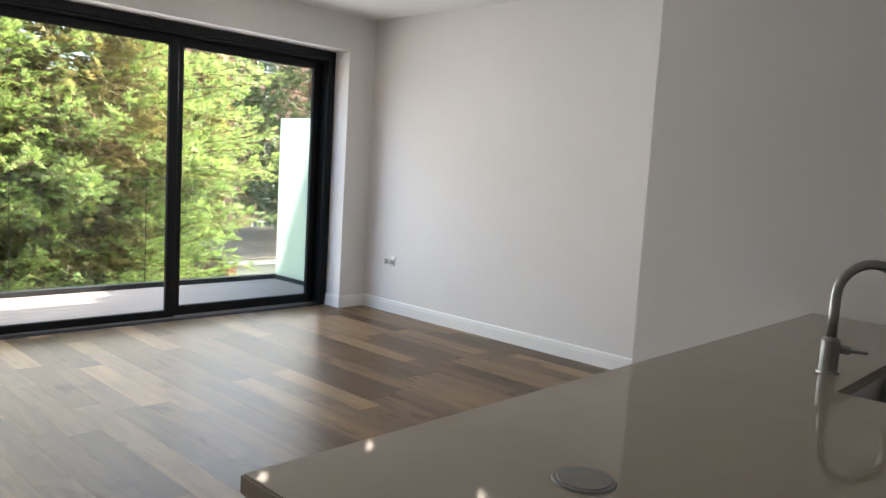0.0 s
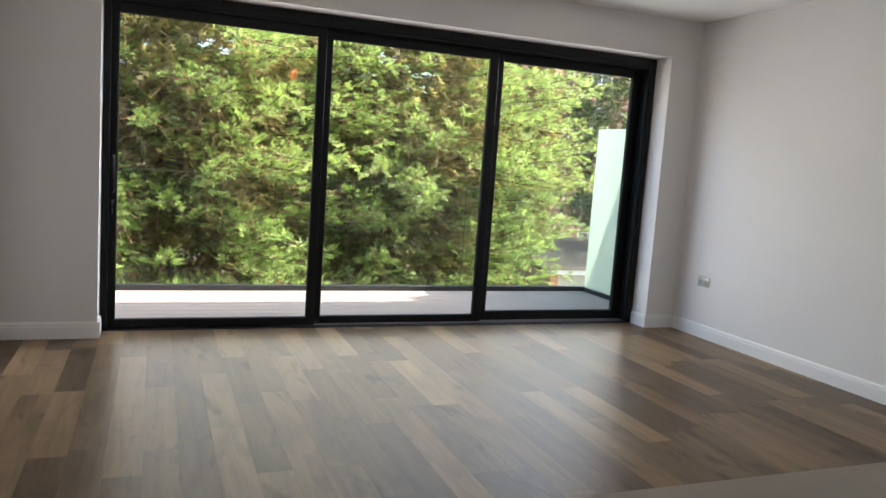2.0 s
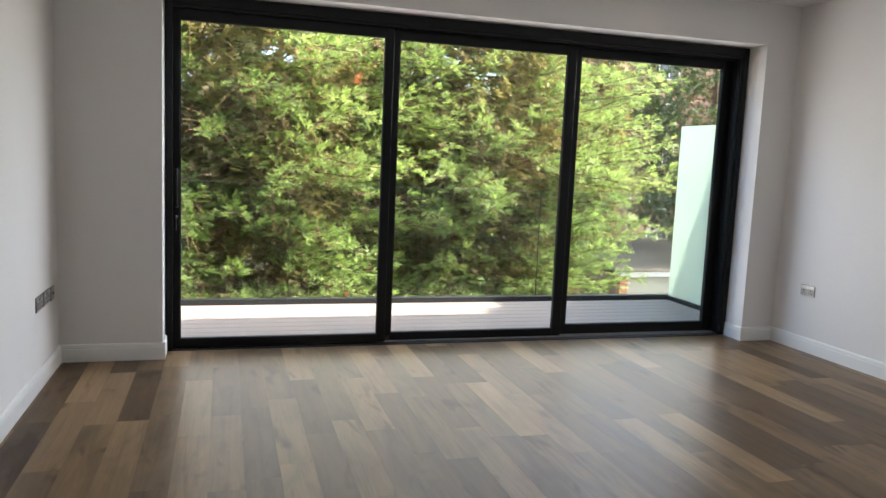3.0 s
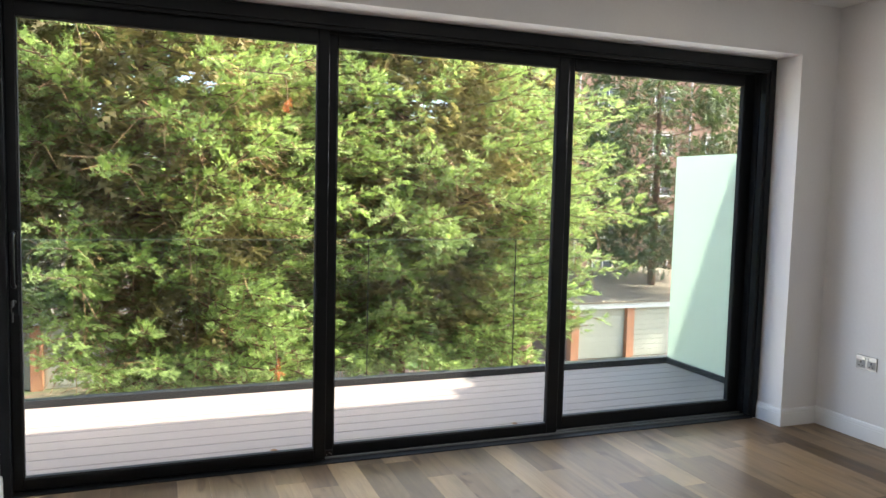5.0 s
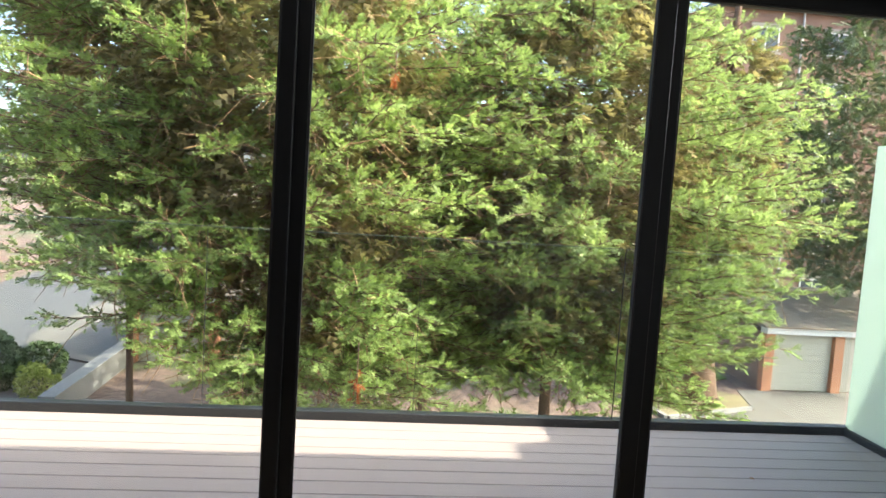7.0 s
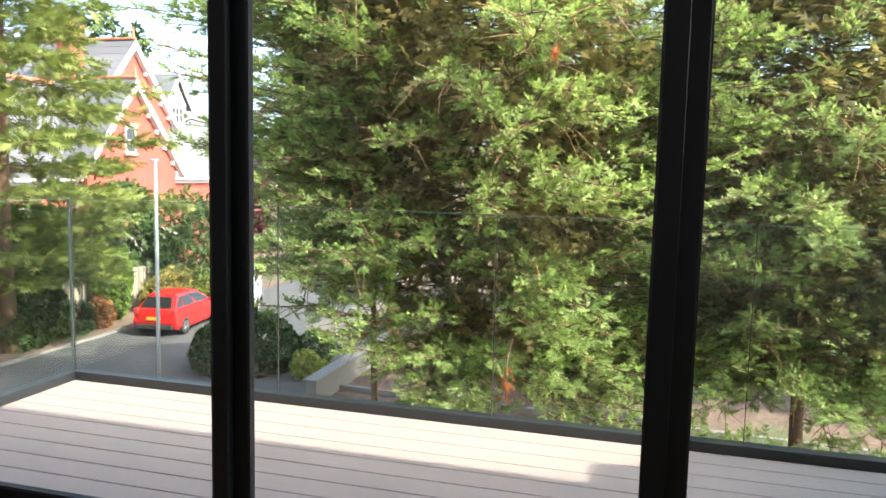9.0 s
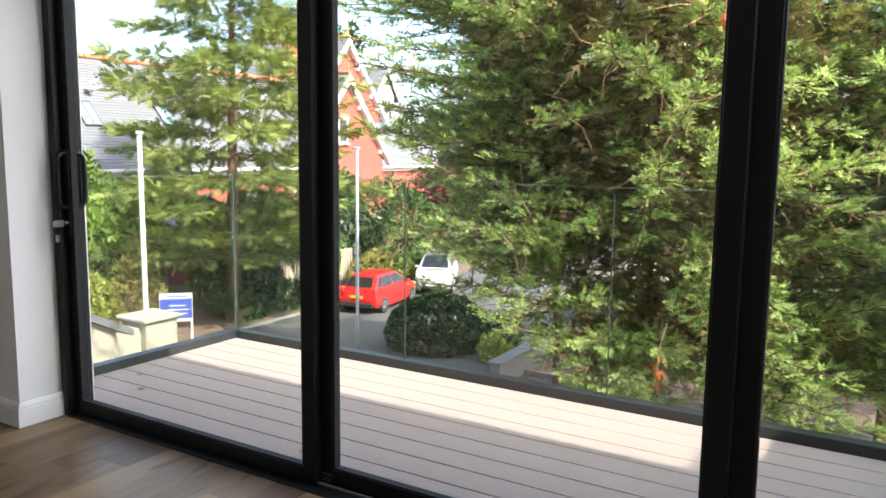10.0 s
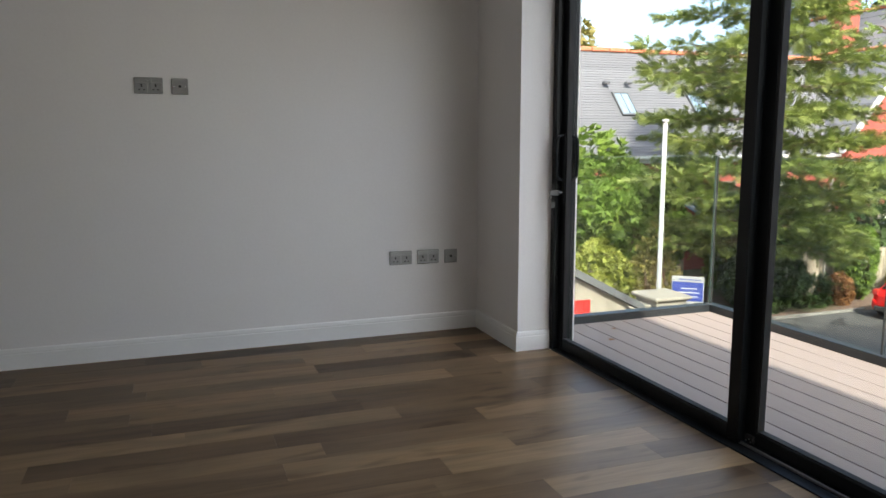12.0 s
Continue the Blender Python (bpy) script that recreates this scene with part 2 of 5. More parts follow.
def box(bm, x0, y0, z0, x1, y1, z1, bevel=0.0, segs=1):
    r = bmesh.ops.create_cube(bm, size=1.0)
    vs = r["verts"]
    bmesh.ops.scale(bm, vec=(x1 - x0, y1 - y0, z1 - z0), verts=vs)
    bmesh.ops.translate(bm, vec=((x0 + x1) / 2, (y0 + y1) / 2, (z0 + z1) / 2), verts=vs)
    if bevel:
        es = list({e for v in vs for e in v.link_edges})
        bmesh.ops.bevel(bm, geom=es, offset=bevel, segments=segs, affect="EDGES", profile=0.5)
    return bm


def boxes(*specs, bevel=0.0):
    bm = bmesh.new()
    for s in specs:
        box(bm, *s, bevel=bevel)
    return bm


def cyl(bm, a, b, r0, r1=None, n=12, cap=True):
    a, b = Vector(a), Vector(b)
    m = Matrix.Translation((a + b) / 2) @ (b - a).to_track_quat("Z", "Y").to_matrix().to_4x4()
    bmesh.ops.create_cone(bm, cap_ends=cap, segments=n, radius1=r0, radius2=r0 if r1 is None else r1, depth=(b - a).length, matrix=m)
    return bm


def tube(bm, points, radius, n=12):
    """A round bar along points; radius may be a list."""
    pts = [Vector(p) for p in points]
    rings = []
    for i, p in enumerate(pts):
        d = (pts[min(i + 1, len(pts) - 1)] - pts[max(i - 1, 0)]).normalized()
        side = d.orthogonal().normalized() if i == 0 else (rings[-1][1] - d * rings[-1][1].dot(d)).normalized()
        up = d.cross(side)
        r = radius[i] if isinstance(radius, (list, tuple)) else radius
        rings.append(([bm.verts.new(p + r * (math.cos(2 * math.pi * k / n) * side + math.sin(2 * math.pi * k / n) * up)) for k in range(n)], side))
    for (a, _), (b, _) in zip(rings, rings[1:]):
        for k in range(n):
            bm.faces.new((a[k], a[(k + 1) % n], b[(k + 1) % n], b[k]))
    bm.faces.new(list(reversed(rings[0][0])))
    bm.faces.new(rings[-1][0])
    return bm


def prism(bm, outline, axis, lo, hi):
    """Extrude a 2D outline along an axis from lo to hi; outline in the other two axes in order."""
    def at(p, h):
        return {"x": (h, p[0], p[1]), "y": (p[0], h, p[1]), "z": (p[0], p[1], h)}[axis]
    a = [bm.verts.new(at(p, lo)) for p in outline]
    b = [bm.verts.new(at(p, hi)) for p in outline]
    bm.faces.new(a)
    bm.faces.new(list(reversed(b)))
    n = len(outline)
    for i in range(n):
        bm.faces.new((a[i], b[i], b[(i + 1) % n], a[(i + 1) % n]))
    bmesh.ops.recalc_face_normals(bm, faces=bm.faces[:])
    return bm


def thing(name, label, category, group="", at=(0, 0, 0)):
    ob = new(name)
    ob.empty_display_size = 0.1
    ob.location = at
    return tagged(ob, label, category, group)


def structure(name, bm, material, label, category="wall"):
    return tagged(link(name, bm, material), label, category, kind="structure")


# ---- the flat: shell ----
YL, YR, YK, XN, XB, H = -0.62, 4.815, 3.12, 3.90, 8.2, 2.72   # side walls, kitchen wall, nib, back wall, ceiling
OP, OH, XO = 4.515, 2.40, -0.372                               # opening's width and height, outer face
T = 0.2

structure("wall_window_left", boxes((XO, YL - T, -0.3, 0, 0, H)), PAINT, "white painted wall beside the sliding doors")
structure("wall_window_right", boxes((XO, OP, -0.3, 0, YR + T, H)), PAINT, "white painted wall beside the sliding doors")
structure("wall_window_head", boxes((XO, 0, OH, 0, OP, H)), PAINT, "white painted wall above the sliding doors")
structure("wall_left", boxes((0, YL - T, -0.1, XB + T, YL, H)), PAINT, "plain white painted wall with sockets")
structure("wall_right", boxes((0, YR, -0.1, XN + 0.2, YR + T, H)), PAINT, "plain white painted wall with a socket")
nib = bmesh.new()
prism(nib, [(XN, YK), (XB + T, YK), (XB + T, YK + T), (XN + T, YK + T), (XN + T, YR), (XN, YR)], "z", -0.1, H)
structure("wall_kitchen", nib, PAINT, "white painted wall where the worktop ends")
structure("wall_back", boxes((XB, YL, -0.1, XB + T, YK, H)), PAINT, "plain white painted wall")
structure("ceiling", boxes((XO, YL - T, H, XB + T, YR + T, H + 0.25)), CEIL, "smooth white painted ceiling", "ceiling")


def skirting(name, runs):
    """Runs of (x0, y0, x1, y1, nx, ny): a moulded board along the wall with its face towards n."""
    bm = bmesh.new()
    for x0, y0, x1, y1, nx, ny in runs:
        prof = [(0.0, 0.0), (0.017, 0.0), (0.017, 0.083), (0.0145, 0.086), (0.0145, 0.090), (0.0165, 0.093), (0.0135, 0.109), (0.009, 0.114), (0.0, 0.114)]
        a = [bm.verts.new((x0 + nx * u, y0 + ny * u, v)) for u, v in prof]
        b = [bm.verts.new((x1 + nx * u, y1 + ny * u, v)) for u, v in prof]
        for i in range(len(prof)):
            j = (i + 1) % len(prof)
            bm.faces.new((a[i], a[j], b[j], b[i]))
        bm.faces.new(a)
        bm.faces.new(b)
    bmesh.ops.recalc_face_normals(bm, faces=bm.faces[:])
    return structure(name, bm, SATIN, "white moulded skirting board", "skirting board")


E = 0.017
skirting("baseboard_left", [(0.0, YL, XB, YL, 0, 1)])
skirting("baseboard_window_left", [(0, YL + E, 0, E, 1, 0), (-0.2, 0, 0, 0, 0, 1)])
skirting("baseboard_right", [(0, YR, XN, YR, 0, -1)])
skirting("baseboard_window_right", [(0, OP - E, 0, YR - E, 1, 0), (-0.2, OP, 0, OP, 0, -1)])
skirting("baseboard_nib", [(XN, YK - E, XN, YR - E, -1, 0), (XN, YK, 4.66, YK, 0, -1)])
skirting("baseboard_back", [(XB, YL + E, XB, YK, -1, 0)])

# ---- sliding doors ----
def sliding_doors():
    door = tagged(new("door_1"), "three-panel sliding glass door in anthracite aluminium", "sliding door", kind="structure")
    fx0, fx1 = -0.370, -0.20
    part("outer_frame", boxes((-0.335, 0.004, 0.0, fx1, 0.05, OH - 0.004), (fx0, OP - 0.05, 0.0, fx1, OP - 0.004, OH - 0.004),
                              (fx0, 0.05, OH - 0.075, fx1, OP - 0.05, OH - 0.004), bevel=0.003), ALU, door)
    # stepped jambs and head between the tracks
    part("jamb_channel", boxes((-0.262, OP - 0.072, 0.02, -0.212, OP - 0.05, OH - 0.075), (-0.325, OP - 0.066, 0.02, -0.278, OP - 0.05, OH - 0.075), bevel=0.002), ALU, door)
    part("head_channel", boxes((-0.222, 0.05, OH - 0.095, -0.208, OP - 0.05, OH - 0.075), (-0.285, 0.05, OH - 0.10, -0.272, OP - 0.05, OH - 0.075), bevel=0.002), ALU, door)
    part("sill", boxes((fx0, 0.05, -0.06, -0.195, OP - 0.05, 0.006), bevel=0.002), ALU, door)
    for x in (-0.258, -0.303, -0.348):
        part("track", boxes((x - 0.004, 0.06, 0.006, x + 0.004, OP - 0.06, 0.018), bevel=0.0015), TRACK, door, "bright running track")
    specs = [(-0.258, 0.05, 1.545, 0.045, 0.060, 0.074, 0.15), (-0.303, 1.525, 3.005, 0.072, 0.07, 0.072, 0.15), (-0.348, 2.99, 4.455, 0.075, 0.085, 0.092, 0.15)]
    for k, (xc, y0, y1, ls, rs, bot, top) in enumerate(specs):
        a, b = xc - 0.020, xc + 0.020
        zb, zt = 0.012, OH - 0.08
        gz0, gz1 = bot - 0.004, 2.238
        gy0, gy1 = y0 + ls, y1 - rs
        leaf = part("panel", boxes((a, y0, zb, b, gy0, zt), (a, gy1, zb, b, y1, zt), (a, gy0, zb, b, gy1, gz0), (a, gy0, gz1, b, gy1, zt), bevel=0.003), ALU, door)
        bead = 0.006
        part("gasket", boxes((xc - 0.016, gy0, gz0, xc + 0.016, gy0 + bead, gz1), (xc - 0.016, gy1 - bead, gz0, xc + 0.016, gy1, gz1),
                             (xc - 0.016, gy0 + bead, gz0, xc + 0.016, gy1 - bead, gz0 + bead), (xc - 0.016, gy0 + bead, gz1 - bead, xc + 0.016, gy1 - bead, gz1)), GASKET, leaf)
        pane = part("pane", boxes((xc - 0.003, gy0 + 0.002, gz0 + 0.002, xc + 0.003, gy1 - 0.002, gz1 - 0.002)), PANE, leaf)
        pane.visible_shadow = False
        if k == 0:
            bm = bmesh.new()
            tube(bm, [(b, 0.075, 1.245), (b + 0.03, 0.075, 1.24), (b + 0.045, 0.075, 1.22), (b + 0.048, 0.075, 1.12), (b + 0.045, 0.075, 1.02), (b + 0.03, 0.075, 1.0), (b, 0.075, 0.995)], 0.010, 10)
            part("handle", bm, ALU, leaf, "dark bow-shaped pull handle", True)
            bm = bmesh.new()
            tube(bm, [(a, 0.075, 1.245), (a - 0.03, 0.075, 1.24), (a - 0.045, 0.075, 1.22), (a - 0.048, 0.075, 1.12), (a - 0.045, 0.075, 1.02), (a - 0.03, 0.075, 1.0), (a, 0.075, 0.995)], 0.010, 10)
            part("outer_handle", bm, ALU, leaf, "dark bow-shaped pull handle", True)
            part("escutcheon", boxes((b, 0.058, 0.86, b + 0.007, 0.092, 1.26), bevel=0.003), ALU, leaf)
            bm = bmesh.new()
            cyl(bm, (b + 0.006, 0.075, 0.925), (b + 0.03, 0.075, 0.925), 0.009)
            box(bm, b + 0.028, 0.0725, 0.908, b + 0.072, 0.0775, 0.940, bevel=0.002)
            cyl(bm, (b + 0.071, 0.0715, 0.925), (b + 0.071, 0.0785, 0.925), 0.015, n=16)
            part("key", bm, NICKEL, leaf, "silver key in the lock")
            bm = bmesh.new()
            tube(bm, [(b + 0.076, 0.075, 0.918), (b + 0.082, 0.073, 0.895), (b + 0.07, 0.075, 0.872), (b + 0.060, 0.077, 0.885)], 0.002, 6)
            box(bm, b + 0.052, 0.072, 0.838, b + 0.074, 0.077, 0.874, bevel=0.002)
            part("key_ring", bm, NICKEL, leaf, "spare key hanging on a ring")
        if k == 1:
            bm = bmesh.new()
            box(bm, b, y0 + 0.022, 0.016, b + 0.012, y0 + 0.07, 0.05, bevel=0.002)
            part("corner_stop", bm, GASKET, leaf, "small black corner stop")
            for dy, dz in ((0.035, 0.026), (0.05, 0.034), (0.06, 0.026)):
                part("screw", cyl(bmesh.new(), (b + 0.012, y0 + dy, dz), (b + 0.0145, y0 + dy, dz), 0.003, n=8), STEEL, leaf)


sliding_doors()

# ---- sockets ----
def socket_plate(kind, at, wall, label):
    """A wall plate on a wall that faces +y (wall=1) or -y (wall=-1)."""
    x, y, z = at
    w, h = (0.147, 0.087) if kind == "double" else (0.087, 0.087)
    ob = thing("wall_socket" if kind == "double" else "aerial_socket", label, "socket", "sockets")
    r = boxes((-w / 2, 0.0, -h / 2, w / 2, 0.008, h / 2), bevel=0.003)
    part("plate", r, STEEL, ob)
    if kind == "double":
        for sx in (-0.036, 0.036):
            part("insert", boxes((sx - 0.03, 0.008, -0.034, sx + 0.03, 0.0095, 0.014), bevel=0.0007), GREYPLASTIC, ob)
            bm = bmesh.new()
            box(bm, sx - 0.004, 0.0095, -0.007, sx + 0.004, 0.0102, 0.008)
            box(bm, sx - 0.016, 0.0095, -0.025, sx - 0.007, 0.0102, -0.019)
            box(bm, sx + 0.007, 0.0095, -0.025, sx + 0.016, 0.0102, -0.019)
            part("slots", bm, DARKMETAL, ob)
            bm = bmesh.new()
            s = -1 if sx < 0 else 1
            box(bm, min(s * 0.005, s * 0.017), 0.008, 0.018, max(s * 0.005, s * 0.017), 0.0115, 0.032, bevel=0.001)
            part("switch", bm, STEEL, ob, "rocker switch")
    else:
        bm = bmesh.new()
        cyl(bm, (0, 0.008, 0), (0, 0.014, 0), 0.0075, n=16)
        part("connector", bm, DARKMETAL, ob)
        for sx in (-0.03, 0.03):
            part("screw", cyl(bmesh.new(), (sx, 0.008, 0), (sx, 0.0092, 0), 0.0035, n=10), CHROME, ob)
    ob.matrix_basis = pose(x, y, z, 0, 0, 0 if wall > 0 else 180)
    return ob


socket_plate("double", (0.521, YL, 0.487), 1, "brushed steel double socket low on the white wall")
socket_plate("double", (0.341, YL, 0.487), 1, "brushed steel double socket low on the white wall")
socket_plate("single", (0.187, YL, 0.483), 1, "brushed steel aerial socket near the room corner")
socket_plate("double", (1.944, YL, 1.518), 1, "brushed steel double socket at television height")
socket_plate("single", (1.783, YL, 1.516), 1, "brushed steel aerial socket at television height")
socket_plate("double", (0.362, YR, 0.485), -1, "brushed steel double socket on the white wall")

# ---- ceiling downlights ----
GLOW = bpy.data.materials.new("lamp glow")
GLOW.use_nodes = True
e = GLOW.node_tree.nodes["Principled BSDF"]
e.inputs["Emission Color"].default_value = (1.0, 0.86, 0.68, 1)
e.inputs["Emission Strength"].default_value = 3.5


def downlight(x, y):
    ob = thing("downlight", "round white recessed ceiling downlight switched on", "downlight", "ceiling downlights", (x, y, H))
    bm = bmesh.new()
    n = 24
    rings = [(0.043, -0.001), (0.041, -0.005), (0.032, -0.005), (0.026, 0.0)]
    vs = [[bm.verts.new((r * math.cos(2 * math.pi * k / n), r * math.sin(2 * math.pi * k / n), z)) for k in range(n)] for r, z in rings]
    for a, b in zip(vs, vs[1:]):
        for k in range(n):
            bm.faces.new((a[k], a[(k + 1) % n], b[(k + 1) % n], b[k]))
    part("bezel", bm, SATIN, ob, smooth=True)
    bm = bmesh.new()
    cyl(bm, (0, 0, -0.002), (0, 0, 0.0), 0.026, n=24)
    part("lamp", bm, GLOW, ob, "warm white lamp")
    return ob


for x in (1.13, 2.35, 3.55):
    for y in (0.2, 1.2, 2.1, 3.0, 4.0):
        if not (x > 3 and y > 3.5):
            downlight(x, y)
downlight(0.335, 3.35)

# ---- worktop with sink and tap ----
WX0, WX1, WY0, WY1, WZ = 4.64, 5.68, 0.68, YK, 0.91


def kitchen():
    bm = bmesh.new()
    sx0, sx1, sy0, sy1 = 5.06, 5.46, 1.98, 2.44           # sink opening
    # slab with a cut-out, built from four strips
    for s in ((WX0, WY0, WZ - 0.03, WX1, sy0, WZ), (WX0, sy1, WZ - 0.03, WX1, WY1, WZ), (WX0, sy0, WZ - 0.03, sx0, sy1, WZ), (sx1, sy0, WZ - 0.03, WX1, sy1, WZ)):
        box(bm, *s)
    bmesh.ops.remove_doubles(bm, verts=bm.verts[:], dist=0.0001)
    inner = [f for f in bm.faces if len([g for g in bm.faces if g is not f and (g.calc_center_median() - f.calc_center_median()).length < 1e-4])]
    bmesh.ops.delete(bm, geom=inner, context="FACES")
    ob = tagged(link("worktop", bm, QUARTZ), "polished beige quartz worktop of the kitchen peninsula", "worktop")
    part("front_edge", boxes((WX0 - 0.004, WY0 - 0.004, WZ - 0.0305, WX0, WY1, WZ - 0.002), (WX0, WY0 - 0.004, WZ - 0.0305, WX1, WY0, WZ - 0.002), bevel=0.001), QUARTZ, ob, "square polished front edge")
    base = thing("kitchen_peninsula", "plain beige cabinet base under the worktop", "kitchen cabinet")
    part("body", boxes((WX0 + 0.02, WY0 + 0.02, 0.12, WX1 - 0.03, WY1, WZ - 0.25)), CABINET, base)
    part("rail", boxes((WX0 + 0.02, WY0 + 0.02, WZ - 0.25, WX1 - 0.03, WY0 + 0.06, WZ - 0.03), (WX0 + 0.02, WY0 + 0.06, WZ - 0.25, WX0 + 0.06, WY1, WZ - 0.03), (WX1 - 0.07, WY0 + 0.06, WZ - 0.25, WX1 - 0.03, WY1, WZ - 0.03)), CABINET, base)
    part("plinth", boxes((WX0 + 0.05, WY0 + 0.05, 0.0, WX1 - 0.08, WY1, 0.12)), CABINET, base)
    # undermounted bowl
    bm = bmesh.new()
    def loop(inset, z, r):
        pts = []
        for cx, cy, a0 in ((sx1 - inset - r, sy1 - inset - r, 0), (sx0 + inset + r, sy1 - inset - r, 90), (sx0 + inset + r, sy0 + inset + r, 180), (sx1 - inset - r, sy0 + inset + r, 270)):
            for k in range(6):
                a = radians(a0 + k * 18)
                pts.append(bm.verts.new((cx + r * math.cos(a), cy + r * math.sin(a), z)))
        return pts
    ls = [loop(-0.02, WZ - 0.031, 0.05), loop(0.004, WZ - 0.031, 0.05), loop(0.012, WZ - 0.19, 0.06), loop(0.05, WZ - 0.205, 0.05)]
    for a, b in zip(ls, ls[1:]):
        for k in range(len(a)):
            bm.faces.new((a[k], a[(k + 1) % len(a)], b[(k + 1) % len(a)], b[k]))
    bm.faces.new(ls[-1])
    sink = thing("sink", "undermounted stainless steel sink bowl in the worktop", "sink")
    part("bowl", bm, STEEL, sink, smooth=True)
    bm = bmesh.new()
    cyl(bm, (5.26, 2.21, WZ - 0.206), (5.26, 2.21, WZ - 0.198), 0.045, n=20)
    part("drain", bm, CHROME, sink, "round chrome drain")
    # tap
    tx, ty = 4.985, 2.16
    tap = thing("tap", "brushed steel swan-neck kitchen tap", "tap", at=(tx, ty, WZ))
    bm = bmesh.new()
    for a, b, r0, r1 in (((0, 0, 0), (0, 0, 0.006), 0.028, 0.027), ((0, 0, 0.006), (0, 0, 0.085), 0.0225, 0.0225), ((0, 0, 0.085), (0, 0, 0.095), 0.0225, 0.014)):
        cyl(bm, a, b, r0, r1, 20)
    part("body", bm, STEEL, tap, smooth=False)
    bm = bmesh.new()
    d = Vector((0.75, 0.66, 0)).normalized()
    r = 0.085
    pts = [(0, 0, 0.09), (0, 0, 0.15), (0, 0, 0.20)] + [tuple(d * (r - r * math.cos(radians(a))) + Vector((0, 0, 0.20 + r * math.sin(radians(a))))) for a in range(15, 196, 15)]
    last = Vector(pts[-1])
    pts.append(tuple(last + Vector((0, 0, -0.03)) - d * 0.008))
    tube(bm, pts, 0.0125, 14)
    part("spout", bm, STEEL, tap, "swan-neck spout", True)
    bm = bmesh.new()
    h = Vector((0.66, 0.72, 0)).normalized()
    tube(bm, [tuple(h * 0.02 + Vector((0, 0, 0.065))), tuple(h * 0.05 + Vector((0, 0, 0.060)))], 0.013, 12)
    tube(bm, [tuple(h * 0.045 + Vector((0, 0, 0.06))), tuple(h * 0.10 + Vector((0, 0, 0.055)))], [0.006, 0.0045], 10)
    part("lever", bm, STEEL, tap, "side lever")
    # pop-up socket flush with the worktop
    pop = thing("pop_up_socket", "round steel pop-up socket lid set into the worktop", "socket", at=(4.972, 1.066, WZ))
    bm = bmesh.new()
    cyl(bm, (0, 0, 0), (0, 0, 0.003), 0.050, 0.048, 32)
    part("rim", bm, GREYPLASTIC, pop)
    bm = bmesh.new()
    cyl(bm, (0, 0, 0.003), (0, 0, 0.0045), 0.042, 0.0405, 32)
    part("lid", bm, LID, pop, "round lid")


kitchen()

# ---- balcony ----
BX, BY0, BY1 = -1.73, -0.43, 4.94      # front edge, free end, screen


def balcony():
    structure("balcony_slab", boxes((BX - 0.04, BY0 - 0.04, -0.34, XO, BY1 + 0.04, -0.03)), UNDER, "balcony slab coloured near black as shade under the decking", "balcony")
    rail = thing("balustrade", "frameless glass balustrade in a grey base rail", "balustrade")
    part("base_rail", boxes((BX - 0.035, BY0 - 0.035, -0.03, BX + 0.035, BY1 + 0.03, 0.062), bevel=0.003), ALU2, rail, "grey aluminium base channel")
    part("side_rail", boxes((BX + 0.035, BY0 - 0.035, -0.03, XO, BY0 + 0.035, 0.062), bevel=0.003), ALU2, rail, "grey aluminium base channel")
    part("screen_rail", boxes((BX + 0.035, BY1 - 0.03, -0.03, XO, BY1 + 0.03, 0.055), bevel=0.003), ALU2, rail, "grey aluminium base channel")
    ys = [BY0, 0.945, 2.172, 3.40, BY1 - 0.02]
    for a, b in zip(ys, ys[1:]):
        p = part("glass_panel", boxes((BX - 0.008, a + 0.006, 0.03, BX + 0.008, b - 0.006, 1.108)), RAILGLASS, rail)
        p.visible_shadow = False
        part("top_edge", boxes((BX - 0.008, a + 0.006, 1.1085, BX + 0.008, b - 0.006, 1.111)), GLASSEDGE, p)
        part("end_edge", boxes((BX - 0.0075, a + 0.0035, 0.062, BX + 0.0075, a + 0.0055, 1.108)), GASKET, p)
    p = part("glass_panel", boxes((BX + 0.014, BY0 - 0.008, 0.03, XO - 0.01, BY0 + 0.008, 1.108)), RAILGLASS, rail)
    p.visible_shadow = False
    part("top_edge", boxes((BX + 0.014, BY0 - 0.008, 1.1085, XO - 0.01, BY0 + 0.008, 1.111)), GLASSEDGE, p)
    part("end_edge", boxes((BX + 0.0115, BY0 - 0.0075, 0.062, BX + 0.0135, BY0 + 0.0075, 1.108)), GLASSEDGE, p)
    scr = thing("privacy_screen", "frosted pale green glass privacy screen on the balcony", "privacy screen")
    part("pane", boxes((BX + 0.01, BY1 - 0.006, 0.03, XO - 0.02, BY1 + 0.006, 1.83), bevel=0.001), FROST, scr)


balcony()

# ---- outside of the building ----
def facade():
    # Unseen roofline, outline made up so its shadow edge falls across the deck.
    bm = bmesh.new()
    prism(bm, [(-9, H + 0.25), (16.5, H + 0.25), (16.5, 6.9), (10.2, 5.0), (7.8, 4.3), (6.9, 3.85), (6.8, 3.03), (-9, 3.03)], "x", XO, 9.0)
    structure("wall_parapet", bm, RENDERWALL, "added unseen roofline that shades part of the balcony deck")
    structure("wall_facade_right", boxes((XO, YR + T, -4.8, 0.3, 16.5, H + 0.25)), RENDERWALL, "pale rendered facade of the apartment building")
    structure("wall_facade_left", boxes((XO, -9, -4.8, 0.3, YL - T, H + 0.25)), RENDERWALL, "pale rendered facade of the apartment building")
    structure("wall_facade_below", boxes((XO, YL - T, -4.8, 0.3, YR + T, -0.3)), RENDERWALL, "pale rendered facade below the flat")


facade()

